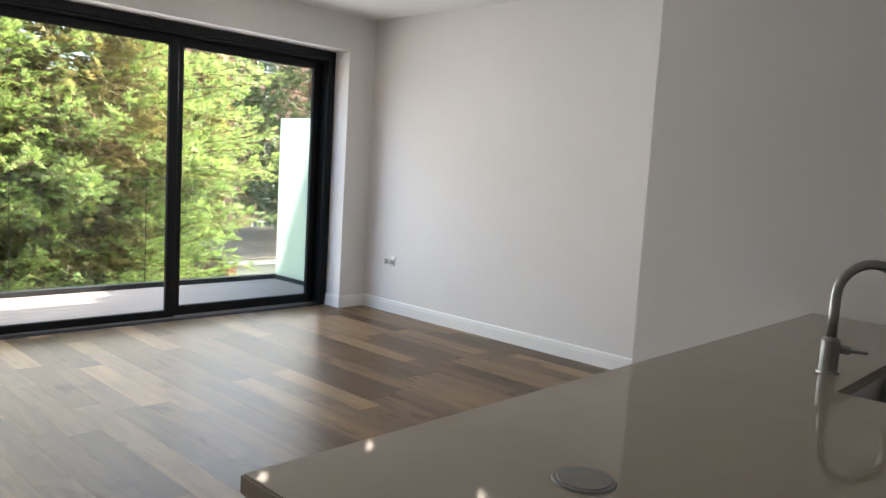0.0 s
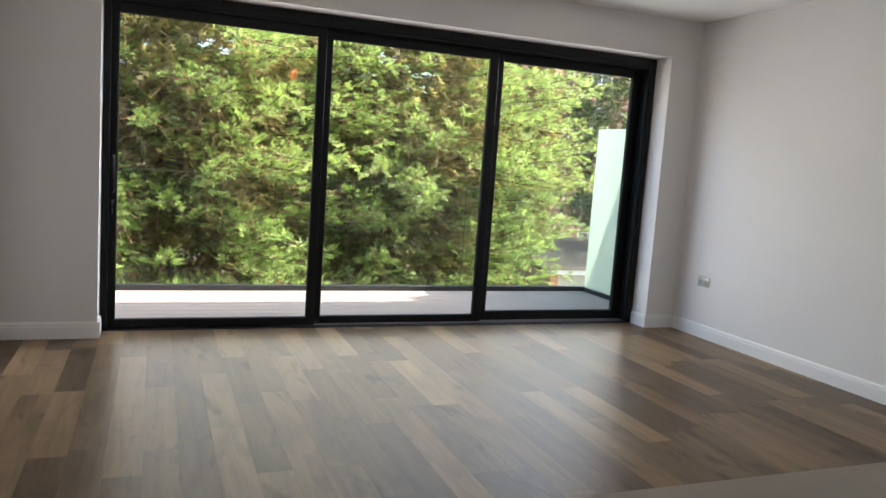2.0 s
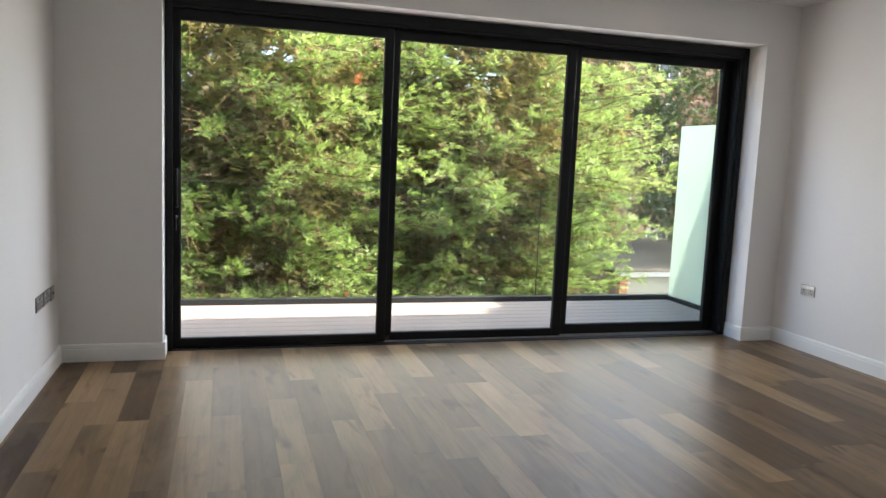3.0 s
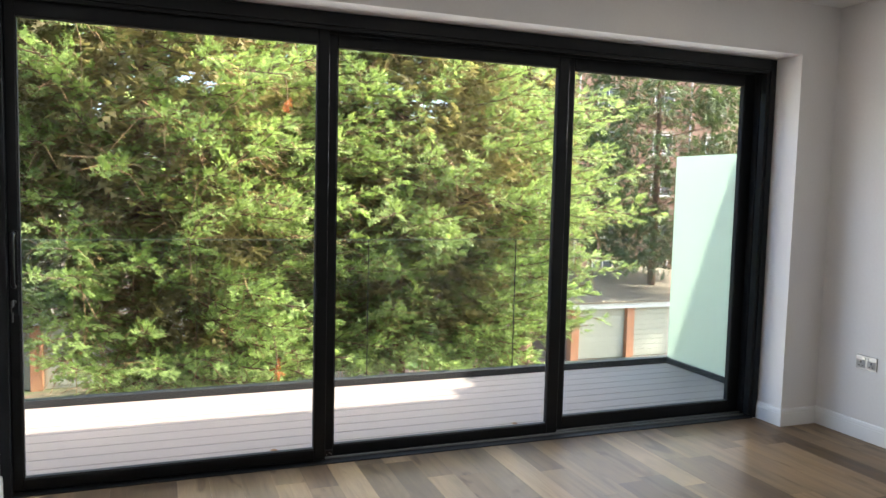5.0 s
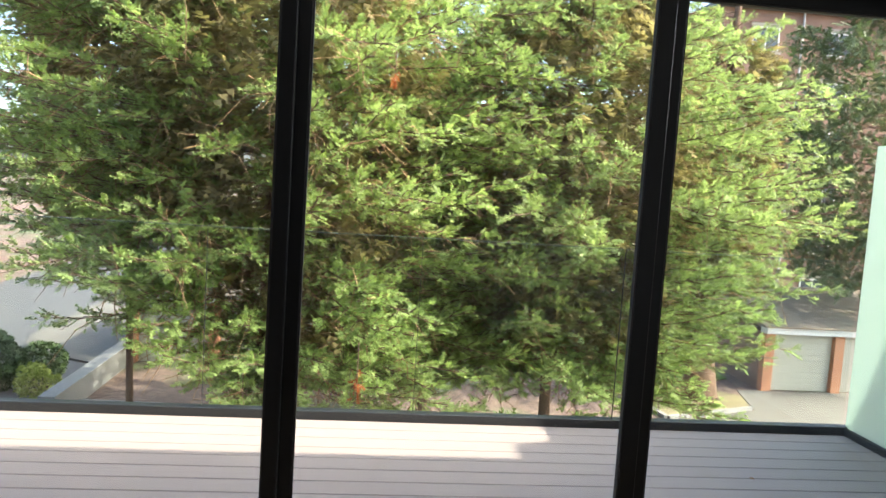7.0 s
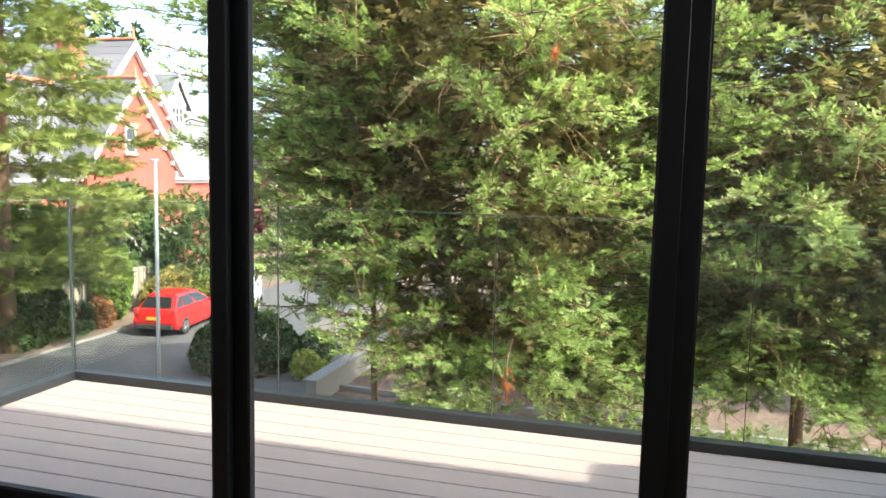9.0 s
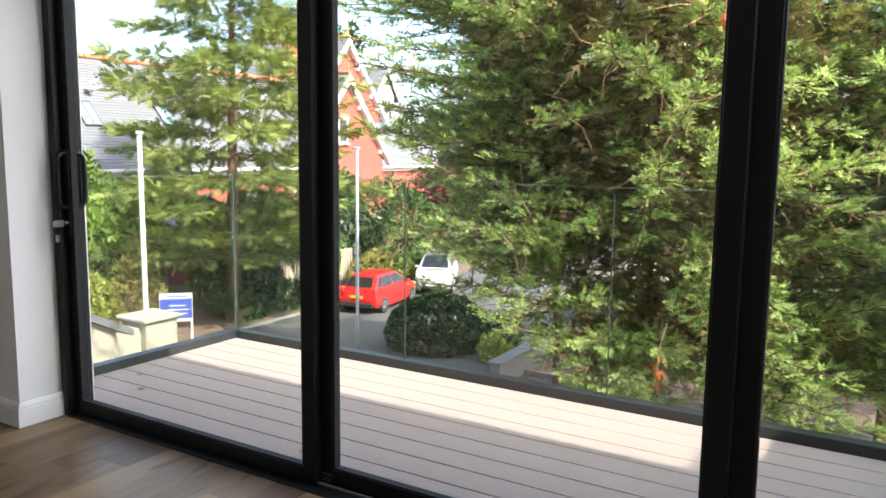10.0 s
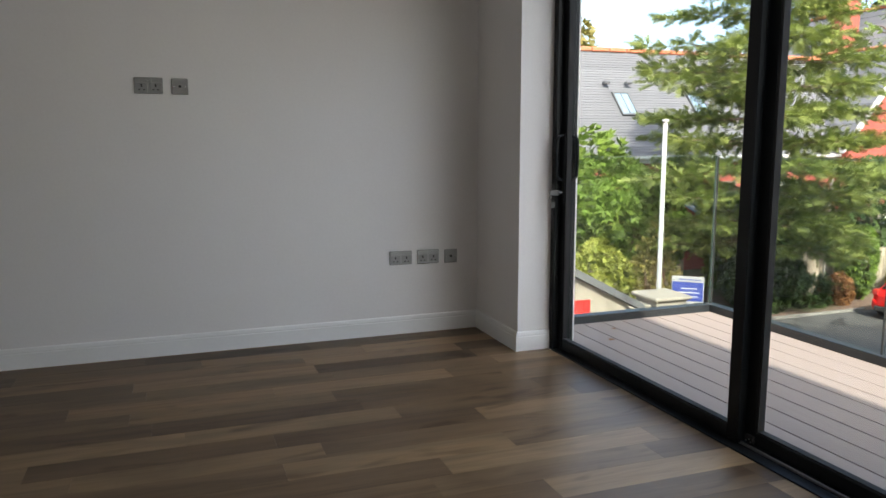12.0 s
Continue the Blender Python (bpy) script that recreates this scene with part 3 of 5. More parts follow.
# ---- outside: materials ----
ASPHALT = noisy("worn asphalt", (0.055, 0.055, 0.058), (0.105, 0.102, 0.10), 0.5, rough=0.9, bump=0.4, depth=0.01, fine=40)
TARMAC = noisy("dusty tarmac", (0.11, 0.098, 0.083), (0.17, 0.152, 0.128), 0.6, rough=0.92, bump=0.3, depth=0.01, fine=40)
LAWN = noisy("lawn", (0.06, 0.10, 0.02), (0.17, 0.24, 0.05), 0.8, rough=0.95, bump=0.8, depth=0.03, fine=30)
DRYGRASS = noisy("dry grass and needles", (0.14, 0.11, 0.055), (0.27, 0.22, 0.11), 0.9, rough=0.95, bump=0.8, depth=0.03, fine=25)
KERB = noisy("concrete kerb", (0.19, 0.18, 0.165), (0.28, 0.265, 0.245), 2.5, rough=0.9, bump=0.4, depth=0.004)
SLATE = noisy("grey slate", (0.108, 0.112, 0.121), (0.142, 0.147, 0.157), 0.8, rough=0.75, bump=0.15, depth=0.006, stretch=(1, 4, 4), fine=8, per="object")
RIDGE = noisy("terracotta ridge tile", (0.40, 0.12, 0.06), (0.55, 0.20, 0.10), 2, rough=0.8)
REDBRICK = noisy("red brick", (0.27, 0.055, 0.040), (0.37, 0.090, 0.066), 1.2, rough=0.9, bump=0.4, depth=0.006, fine=14)
BROWNBRICK = noisy("brown brick", (0.17, 0.10, 0.072), (0.27, 0.165, 0.12), 1.2, rough=0.9, bump=0.4, depth=0.006, fine=14)
ORANGEBRICK = noisy("orange brick", (0.36, 0.15, 0.08), (0.52, 0.25, 0.14), 2.0, rough=0.9, bump=0.4, depth=0.006, fine=14)
WHITEWOOD = noisy("white painted timber", (0.55, 0.55, 0.53), (0.66, 0.66, 0.64), 1.5, rough=0.5, bump=0.1)
CREAMDOOR = noisy("cream garage door paint", (0.36, 0.345, 0.28), (0.45, 0.43, 0.355), 1.5, rough=0.55, bump=0.1)
STONE = noisy("pale stone", (0.24, 0.215, 0.175), (0.36, 0.325, 0.275), 1.6, rough=0.92, bump=0.5, depth=0.01)
LEADROOF = noisy("dark verge", (0.08, 0.085, 0.09), (0.13, 0.135, 0.14), 2, rough=0.7)
TILES = noisy("weathered roof sheet", (0.17, 0.13, 0.095), (0.26, 0.205, 0.155), 1.2, rough=0.9, bump=0.4, depth=0.01)
FENCE = noisy("weathered fence board", (0.24, 0.20, 0.155), (0.40, 0.34, 0.27), 1.5, rough=0.9, stretch=(6, 6, 0.8), per="object")
POLE = noisy("white painted steel", (0.34, 0.34, 0.335), (0.43, 0.43, 0.42), 2, rough=0.45, bump=0.05)
BLUE = noisy("blue sign board", (0.03, 0.05, 0.26), (0.045, 0.07, 0.32), 3, rough=0.5, bump=0)
REDPAINT = noisy("red car paint", (0.62, 0.012, 0.012), (0.70, 0.02, 0.018), 2, rough=0.22, bump=0)
WHITEPAINT = noisy("white car paint", (0.40, 0.40, 0.40), (0.48, 0.48, 0.48), 2, rough=0.22, bump=0)
CARGLASS = noisy("tinted car glass", (0.012, 0.014, 0.016), (0.02, 0.022, 0.025), 2, rough=0.08, bump=0)
RUBBER = noisy("tyre rubber", (0.018, 0.018, 0.018), (0.03, 0.03, 0.03), 10, rough=0.85)
PLATEY = noisy("yellow number plate", (0.62, 0.46, 0.04), (0.68, 0.5, 0.06), 5, rough=0.4, bump=0)
LIGHTRED = noisy("red lamp lens", (0.45, 0.03, 0.03), (0.55, 0.05, 0.04), 5, rough=0.2, bump=0)
LIGHTCLEAR = noisy("clear lamp lens", (0.6, 0.62, 0.64), (0.75, 0.76, 0.78), 5, rough=0.15, bump=0)
WINDOWDARK = noisy("window glazing", (0.03, 0.038, 0.045), (0.07, 0.085, 0.10), 0.6, rough=0.08, bump=0)
SKYGLASS = noisy("bluish roof glazing", (0.16, 0.25, 0.32), (0.24, 0.34, 0.42), 0.8, rough=0.12, bump=0)
BARK = noisy("brown bark", (0.075, 0.042, 0.026), (0.20, 0.12, 0.075), 3, rough=0.95, bump=0.9, depth=0.02, stretch=(3, 3, 0.6))
TWIG = noisy("dry brown twigs", (0.20, 0.105, 0.055), (0.40, 0.24, 0.13), 4, rough=0.95, bump=0)
CYPRESS = leafy("cypress sprays", (0.130, 0.182, 0.066), (0.42, 0.53, 0.18), 0.5)
CYPRESS2 = leafy("pale cypress sprays", (0.125, 0.175, 0.068), (0.40, 0.50, 0.185), 0.5)
PINE = leafy("dark pine needles", (0.040, 0.062, 0.028), (0.13, 0.175, 0.07), 0.3)
CEDAR = leafy("cedar needles", (0.05, 0.080, 0.030), (0.33, 0.38, 0.10), 0.40)
LAUREL = leafy("laurel leaves", (0.05, 0.10, 0.015), (0.22, 0.32, 0.05), 0.3)
YELLOWLEAF = leafy("yellow-green leaves", (0.16, 0.19, 0.03), (0.42, 0.44, 0.10), 0.35)
HEDGE = leafy("clipped hedge leaves", (0.018, 0.038, 0.010), (0.065, 0.10, 0.028), 0.15)
DARKLEAF = leafy("dark shrub leaves", (0.02, 0.045, 0.014), (0.08, 0.13, 0.035), 0.2)
BROWNLEAF = leafy("russet leaves", (0.16, 0.07, 0.03), (0.34, 0.17, 0.07), 0.3)
PLUM = leafy("purple plum leaves", (0.10, 0.03, 0.035), (0.26, 0.09, 0.10), 0.3)
AUTUMN = leafy("turning leaves", (0.12, 0.12, 0.03), (0.36, 0.30, 0.09), 0.35)
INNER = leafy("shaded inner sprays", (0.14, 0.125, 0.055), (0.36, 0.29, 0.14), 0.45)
DEADLEAF = leafy("dead orange sprays", (0.30, 0.075, 0.02), (0.45, 0.15, 0.045), 0.3)

# ---- outside: ground ----
G = -4.95


def sheet(name, outline, z, thick, material, label, category):
    bm = bmesh.new()
    prism(bm, outline, "z", z - thick, z)
    return structure(name, bm, material, label, category)


structure("ground", boxes((-400, -400, G - 0.5, 400, 400, G)), EARTH, "brown garden earth with leaf litter", "ground")
sheet("road", [(-12, -15.8), (-12, -6.1), (-21.0, -6.1), (-22.5, -9.0), (-24.5, -9.6), (-60, -9.6), (-60, -15.8)], G + 0.02, 0.1, ASPHALT, "worn dark asphalt driveway", "driveway")
sheet("pavement", [(-21.0, -6.1), (-22.5, -9.0), (-24.5, -9.6), (-32, -9.6), (-32, -6.1)], G + 0.09, 0.1, TARMAC, "pale concrete apron beside the driveway", "pavement")
sheet("lawn", [(-34, -1.5), (-22.3, -1.5), (-21.6, 8.5), (-20.3, 11.3), (-22.4, 15.0), (-34, 15.2)], G + 0.04, 0.1, LAWN, "sunlit mown green lawn", "lawn")
sheet("tree_island", [(-17.5, 10.7), (-20.3, 10.55), (-22.0, 12.0), (-20.0, 14.3), (-18.7, 13.9)], G + 0.07, 0.12, DRYGRASS, "dry grass island round a tree trunk", "verge")
sheet("lane", [(-12, 10.5), (-17.3, 10.6), (-18.6, 14.0), (-20.9, 14.6), (-21.2, 30), (-12, 30)], G + 0.02, 0.1, TARMAC, "pale dusty tarmac lane by the garages", "driveway")


def kerb_run(name, a, b, width, height, label):
    bm = bmesh.new()
    a, b = Vector(a), Vector(b)
    n = max(1, int((b - a).length / 0.92))
    d = (b - a).normalized()
    s = Vector((-d.y, d.x)) * width / 2
    for i in range(n):
        p, q = a + (b - a) * (i / n) + d * 0.006, a + (b - a) * ((i + 1) / n) - d * 0.006
        vs = [bm.verts.new((v.x, v.y, z)) for z in (G - 0.05, G + height) for v in (p - s, q - s, q + s, p + s)]
        for f in ((0, 3, 2, 1), (4, 5, 6, 7), (0, 1, 5, 4), (1, 2, 6, 5), (2, 3, 7, 6), (3, 0, 4, 7)):
            bm.faces.new([vs[k] for k in f])
    return structure(name, bm, KERB, label, "kerb")


kerb_run("kerb_drive", (-12, -15.85), (-21.5, -15.85), 0.14, 0.10, "pale concrete kerb beside the driveway")
kerb_run("kerb_island", (-17.45, 10.7), (-20.2, 10.5), 0.13, 0.13, "pale concrete kerb round the tree island")
kerb_run("kerb_island_front", (-17.45, 10.75), (-18.65, 13.9), 0.13, 0.13, "pale concrete kerb round the tree island")
kerb_run("kerb_bed", (-17.2, -5.4), (-16.4, 9.8), 0.14, 0.14, "pale concrete kerb along the earth bed")
structure("wall_garden", boxes((-22.0, -5.6, G - 0.1, -15.6, -5.3, G + 0.62), (-22.05, -5.65, G + 0.62, -15.55, -5.25, G + 0.70), bevel=0.012), KERB, "low grey garden wall with a flat coping", "wall")

# ---- foliage ----
def spray(blades=5, length=1.0, spread=0.42, droop=0.10):
    """A flat feathered sprig along +x: an axis with paired blades."""
    vs, fs = [], []
    axis = []
    for i in range(blades + 1):
        t = i / blades
        axis.append(len(vs))
        vs.append((length * t, 0.0, -droop * t * t))
    for i in range(blades):
        t = (i + 0.3) / blades
        l = spread * (1.0 - 0.55 * t) * (0.75 if i == 0 else 1.0)
        for s in (1, -1):
            k = len(vs)
            vs.append((length * (t + 0.10) + 0.25 * l, s * l * 0.42, -droop * t * t + 0.015))
            vs.append((length * t + 0.80 * l, s * l, -droop * (t + 0.2) ** 2 - 0.03))
            fs.append((axis[i], k, axis[i + 1]) if s > 0 else (axis[i], axis[i + 1], k))
            fs.append((axis[i], k + 1, k) if s > 0 else (axis[i], k, k + 1))
    k = len(vs)
    vs.append((length * 1.14, 0.03, -droop * 1.2))
    vs.append((length * 1.0, -0.05, -droop))
    fs.append((axis[-1], k + 1, k))
    return np.array(vs), np.array(fs)


def feather(pairs, spread):
    """A flat scaly spray: narrow pointed branchlets in pairs along a drooping midrib."""
    vs = [(i / pairs, 0.0, -0.12 * (i / pairs) ** 2) for i in range(pairs + 1)]
    fs = []
    for i in range(pairs):
        t = i / pairs
        l = spread * (1.0 - 0.6 * t) * (0.7 if i == 0 else 1.0) * (1.0 if i % 2 else 0.82)
        for s in (1, -1):
            k = len(vs)
            vs.append((t + 0.08 + 0.75 * l, s * l * (0.9 if s > 0 else 1.05), -0.12 * (t + 0.2) ** 2 + (0.05 if (i + (s > 0)) % 2 else -0.07)))
            fs.append((i, k, i + 1) if s > 0 else (i, i + 1, k))
    k = len(vs)
    vs.append((1.2, 0.02, -0.19))
    vs.append((0.96, -0.06, -0.11))
    fs.append((pairs, k + 1, k))
    return np.array(vs), np.array(fs)


def leaf_card():
    """Three pointed leaves on a short stalk, bent along the midrib."""
    vs, fs = [(0, 0, 0)], []
    for a in (-0.9, 0.0, 0.9):
        c, s = math.cos(a), math.sin(a)
        k = len(vs)
        for u, v, w in ((0.45, 0.22, 0.05), (1.0, 0.0, -0.08), (0.45, -0.22, 0.05)):
            vs.append((u * c - v * s, u * s + v * c, w))
        fs += [(0, k, k + 1), (0, k + 1, k + 2)]
    return np.array(vs), np.array(fs)


def scatter(name, template, pos, xdir, up, size, material, parent, label=""):
    """One mesh of many sprigs, each with its place, way, upside and size."""
    V, F = template
    pos, xdir, up, size = (np.asarray(a, float) for a in (pos, xdir, up, size))
    x = xdir / np.linalg.norm(xdir, axis=1, keepdims=True)
    y = np.cross(up, x)
    y /= np.linalg.norm(y, axis=1, keepdims=True) + 1e-9
    z = np.cross(x, y)
    verts = pos[:, None] + size[:, None, None] * (V[None, :, 0:1] * x[:, None] + V[None, :, 1:2] * y[:, None] + V[None, :, 2:3] * z[:, None])
    n, k = len(pos), len(V)
    faces = (F[None] + (np.arange(n) * k)[:, None, None]).reshape(-1)
    me = bpy.data.meshes.new(name)
    me.vertices.add(n * k)
    me.vertices.foreach_set("co", verts.reshape(-1).astype(np.float32))
    me.loops.add(len(faces))
    me.loops.foreach_set("vertex_index", faces.astype(np.int32))
    me.polygons.add(len(faces) // 3)
    me.polygons.foreach_set("loop_start", np.arange(0, len(faces), 3, dtype=np.int32))
    me.update()
    me.validate()
    me.materials.append(material)
    ob = new(name, me)
    ob.parent = parent
    if label:
        ob["label"] = label
    return ob


SPRAY, SPRAY_SMALL, LEAF = spray(3, spread=0.5), spray(4, spread=0.5), leaf_card()
FEATHER = feather(6, 0.55)
TUFT = feather(4, 0.34)


def bars(name, runs, sides, material, parent):
    """Tapered bars (points, radii) joined into one mesh, in plain arrays."""
    verts, faces = [], []
    for pts, rad in runs:
        pts = np.asarray(pts, float)
        first = len(verts)
        for i, p in enumerate(pts):
            d = pts[min(i + 1, len(pts) - 1)] - pts[max(i - 1, 0)]
            d = d / (np.linalg.norm(d) + 1e-9)
            a = np.cross(d, (0.3, 0.2, 1.0) if abs(d[2]) < 0.9 else (1.0, 0.1, 0.0))
            a /= np.linalg.norm(a)
            b = np.cross(d, a)
            for k in range(sides):
                t = 2 * math.pi * k / sides
                verts.append(tuple(p + rad[i] * (math.cos(t) * a + math.sin(t) * b)))
        for i in range(len(pts) - 1):
            for k in range(sides):
                j = (k + 1) % sides
                faces.append((first + i * sides + k, first + i * sides + j, first + (i + 1) * sides + j, first + (i + 1) * sides + k))
    me = bpy.data.meshes.new(name)
    me.from_pydata(verts, [], faces)
    for p in me.polygons:
        p.use_smooth = True
    me.materials.append(material)
    ob = new(name, me)
    ob.parent = parent
    return ob


def bough(rng, at, L, out, side, up, spr, sprigs, gap, runs, P, X, U, S):
    """The leafy end of a limb: branchlets in a drooping fan, each a pointed plume of fine sprays."""
    s0 = rng.uniform(0.34, 0.55)
    n = max(5, int(L * (1 - s0) / gap))
    wide = rng.uniform(0.42, 0.68)
    for j in range(n):
        f = (j + rng.uniform(0.1, 0.9)) / n
        p = at(s0 + (1 - s0) * f)
        way = (1, -1, 0.3, -0.3)[j % 4] * rng.uniform(0.6, 1.1)
        reach = wide * (1.08 - 0.72 * f) * (0.55 + 0.45 * min(1.0, f * 4)) * rng.uniform(0.6, 1.25)
        d = out * 0.9 + side * way + up * (rng.uniform(-0.30, 0.20) if j % 4 < 2 else rng.uniform(0.15, 0.7))
        d /= np.linalg.norm(d)
        q = p + d * reach - up * 0.10 * reach
        runs.append(([p, (p + q) / 2 + up * 0.03, q], [0.009, 0.006, 0.003]))
        tufts = max(2, int(reach / (spr * 0.62)))
        for k in range(tufts):
            t = (k + 0.7) / tufts
            c = p + (q - p) * t + rng.normal(0, 0.026, 3)
            m = int(sprigs * rng.uniform(0.7, 1.3))
            w = rng.normal(0, 1, (m, 3))
            P.append(c + w * 0.012)
            X.append(d * (0.8 + 0.5 * t) + w * np.array((0.46, 0.46, 0.26)) * (1.15 - 0.6 * t) + up * rng.uniform(0.0, 0.28))
            U.append(up + out * 0.45 + rng.normal(0, 0.32, (m, 3)))
            S.append(spr * (1.15 - 0.35 * t) * rng.uniform(0.7, 1.25, m))


def conifer(name, label, x, y, top, low, radius, trunk, limbs, seed, leaf, style="cypress", spr=0.24, clumps=2.8, sprigs=15, lean=(0, 0), twigs=8, peak=0.45, bias=1.25, front=None, paw=0.33, lift=0.0, inner=0):
    """A conifer on the ground at x, y: trunk, limbs that carry plumes of sprigs, bare brown twigs within."""
    rng = np.random.default_rng(seed)
    tree = thing(name, label, "tree")
    hgt = top - G
    tp = [(x + lean[0] * (t ** 2) + 0.08 * math.sin(5 * t + seed), y + lean[1] * t * t + 0.08 * math.cos(4 * t + seed), G - 0.1 + hgt * t) for t in np.linspace(0, 1, 14)]
    tr = [trunk * (1.45 if i == 0 else 1.1 if i == 1 else 1.0) * (1 - 0.93 * t) + 0.01 for i, t in enumerate(np.linspace(0, 1, 14))]
    bars("trunk", [(tp, tr)], 12, BARK, tree)
    runs, twig_runs = [], []
    P, X, U, S = [], [], [], []
    up = np.array((0, 0, 1.0))
    thick = {"plume": 0.75, "cypress": 0.75, "pine": 0.8, "tiers": 0.26}[style]
    for i in range(limbs):
        f = ((i + rng.uniform(0, 1)) / limbs) ** bias
        z = low + (top - low) * f
        phi = i * 2.39996 + rng.uniform(-0.5, 0.5)
        if front is not None and math.cos(phi - front) < -0.1 and rng.uniform() < 0.8:
            continue
        if style == "plume" and z > 5.0 and rng.uniform() < 0.65:
            continue
        if style == "tiers":
            z = low + (top - low) * (math.floor(f * 15) + rng.uniform(0, 0.35)) / 15
        z += lift * max(0.0, -math.sin(phi)) * (1 - f)
        shape = min(1.0, 0.66 + f / peak * 0.34) if f < peak else (1 - ((f - peak) / (1 - peak)) ** 1.4)
        L = max(0.6, radius * shape * (rng.uniform(0.78, 1.1) if rng.uniform() < 0.65 else rng.uniform(0.5, 0.8)))
        out = np.array((math.cos(phi), math.sin(phi), 0))
        side = np.array((-math.sin(phi), math.cos(phi), 0))
        t0 = (z - G) / hgt
        root = np.array((x + lean[0] * t0 * t0, y + lean[1] * t0 * t0, z))
        bend = rng.uniform(-0.15, 0.15)
        sag, rise = {"plume": (rng.uniform(-0.05, 0.30), rng.uniform(0.02, 0.20)), "cypress": (rng.uniform(-0.15, 0.30), rng.uniform(0.0, 0.22)), "tiers": (rng.uniform(-0.02, 0.06), 0.03), "pine": (rng.uniform(-0.25, 0.1), rng.uniform(0.0, 0.2))}[style]
        def at(s):
            return root + out * L * s + side * L * bend * s * s + up * L * (-sag * s + rise * s * s * s)
        n = 7
        runs.append(([at(s) for s in np.linspace(0, 1, n)], [max(0.007, max(0.14, trunk) * 0.11 * (L / radius) * (1 - 0.92 * s)) for s in np.linspace(0, 1, n)]))
        start = 0.30 if style == "cypress" else 0.25 if style == "tiers" else 0.3
        if style == "plume":
            bough(rng, at, L, out, side, up, spr, sprigs, clumps, runs, P, X, U, S)
        count = 0 if style == "plume" else max(3, int(L * clumps))
        for j in range(count):
            s = start + (1 - start) * ((j + rng.uniform(0.1, 0.9)) / count) ** (0.6 if style == "cypress" else 0.8)
            p = at(s)
            way = 1 if j % 2 else -1
            reach = (0.10 + 0.19 * L * (1.1 - s)) * rng.uniform(0.4, 1.2)
            d = out * rng.uniform(0.4, 1.0) + side * way * rng.uniform(0.2, 1.0) + up * rng.uniform(-0.15, 0.3)
            d /= np.linalg.norm(d)
            q = p + d * reach
            runs.append(([p, (p + q) / 2 + up * 0.02, q], [0.011, 0.008, 0.004]))
            m = int(sprigs * rng.uniform(0.6, 1.4))
            w = rng.normal(0, 1, (m, 3))
            w /= np.linalg.norm(w, axis=1, keepdims=True)
            size = paw * rng.uniform(0.7, 1.35)
            if style == "cypress":
                axis = d * 0.7 + out * 0.5 + up * rng.uniform(-0.05, 0.35)
                axis /= np.linalg.norm(axis)
                along = rng.uniform(0, 1, (m, 1))
                ring = w - (w @ axis)[:, None] * axis
                ring *= np.array((1, 1, thick))
                base = q + axis * (along * 1.9 - 0.75) * size + ring * (1.02 - along) ** 0.7 * size * rng.uniform(0.25, 0.85, (m, 1))
                xd = axis * (0.45 + 0.5 * along) + ring * (0.95 - 0.5 * along) + up * rng.uniform(-0.22, 0.22, (m, 1)) + rng.normal(0, 0.16, (m, 3))
                uu = up * 0.75 + ring * 0.7 + out * 0.35 + rng.normal(0, 0.28, (m, 3))
            else:
                base = q + (w * np.array((1, 1, thick)) + d * 0.35) * (rng.uniform(0.15, 1.0, (m, 1)) ** 0.6 * size)
                xd = w * np.array((1, 1, 0.7 * thick + 0.2)) * 0.75 + d * 0.65 + up * rng.uniform(-0.5, 0.4, (m, 1)) * thick * 1.6
                uu = up * 0.8 + w * 0.6 + rng.normal(0, 0.3, (m, 3)) + out * 0.45 * thick
            P.append(base), X.append(xd), U.append(uu)
            S.append(spr * rng.uniform(0.65, 1.3, m))
        for j in range(twigs):
            s = rng.uniform(0.1, 0.85)
            p = at(s)
            d = out * rng.uniform(0.1, 0.9) + side * rng.normal(0, 0.7) + up * rng.normal(-0.1, 0.5)
            d /= np.linalg.norm(d)
            l = rng.uniform(0.25, 0.65)
            w = d + np.array((0, 0, -0.35)) + rng.normal(0, 0.25, 3)
            twig_runs.append(([p, p + d * l * 0.5, p + d * l * 0.5 + w * l * 0.5], [0.008, 0.006, 0.003]))
    bars("branches", runs, 4 if style == "plume" else 5, BARK, tree)
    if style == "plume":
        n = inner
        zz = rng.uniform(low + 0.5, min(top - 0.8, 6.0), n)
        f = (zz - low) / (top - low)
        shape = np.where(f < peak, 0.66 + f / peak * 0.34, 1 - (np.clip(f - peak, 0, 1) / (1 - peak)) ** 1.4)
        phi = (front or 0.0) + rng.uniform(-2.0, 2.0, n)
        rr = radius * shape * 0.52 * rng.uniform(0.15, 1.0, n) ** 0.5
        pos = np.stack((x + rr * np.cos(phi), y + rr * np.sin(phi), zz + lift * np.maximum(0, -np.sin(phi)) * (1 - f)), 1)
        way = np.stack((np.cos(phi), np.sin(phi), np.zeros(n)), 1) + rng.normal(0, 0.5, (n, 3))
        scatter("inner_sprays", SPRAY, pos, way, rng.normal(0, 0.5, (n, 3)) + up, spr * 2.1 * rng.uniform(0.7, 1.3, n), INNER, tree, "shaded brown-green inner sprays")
    if twig_runs:
        tagged(bars("twigs", twig_runs, 3, TWIG, tree), kind="stuff")
    P, X, U, S = np.concatenate(P), np.concatenate(X), np.concatenate(U), np.concatenate(S)
    scatter("crown", SPRAY if style == "pine" else TUFT if style == "plume" else FEATHER, P, X, U, S, leaf, tree)
    return tree


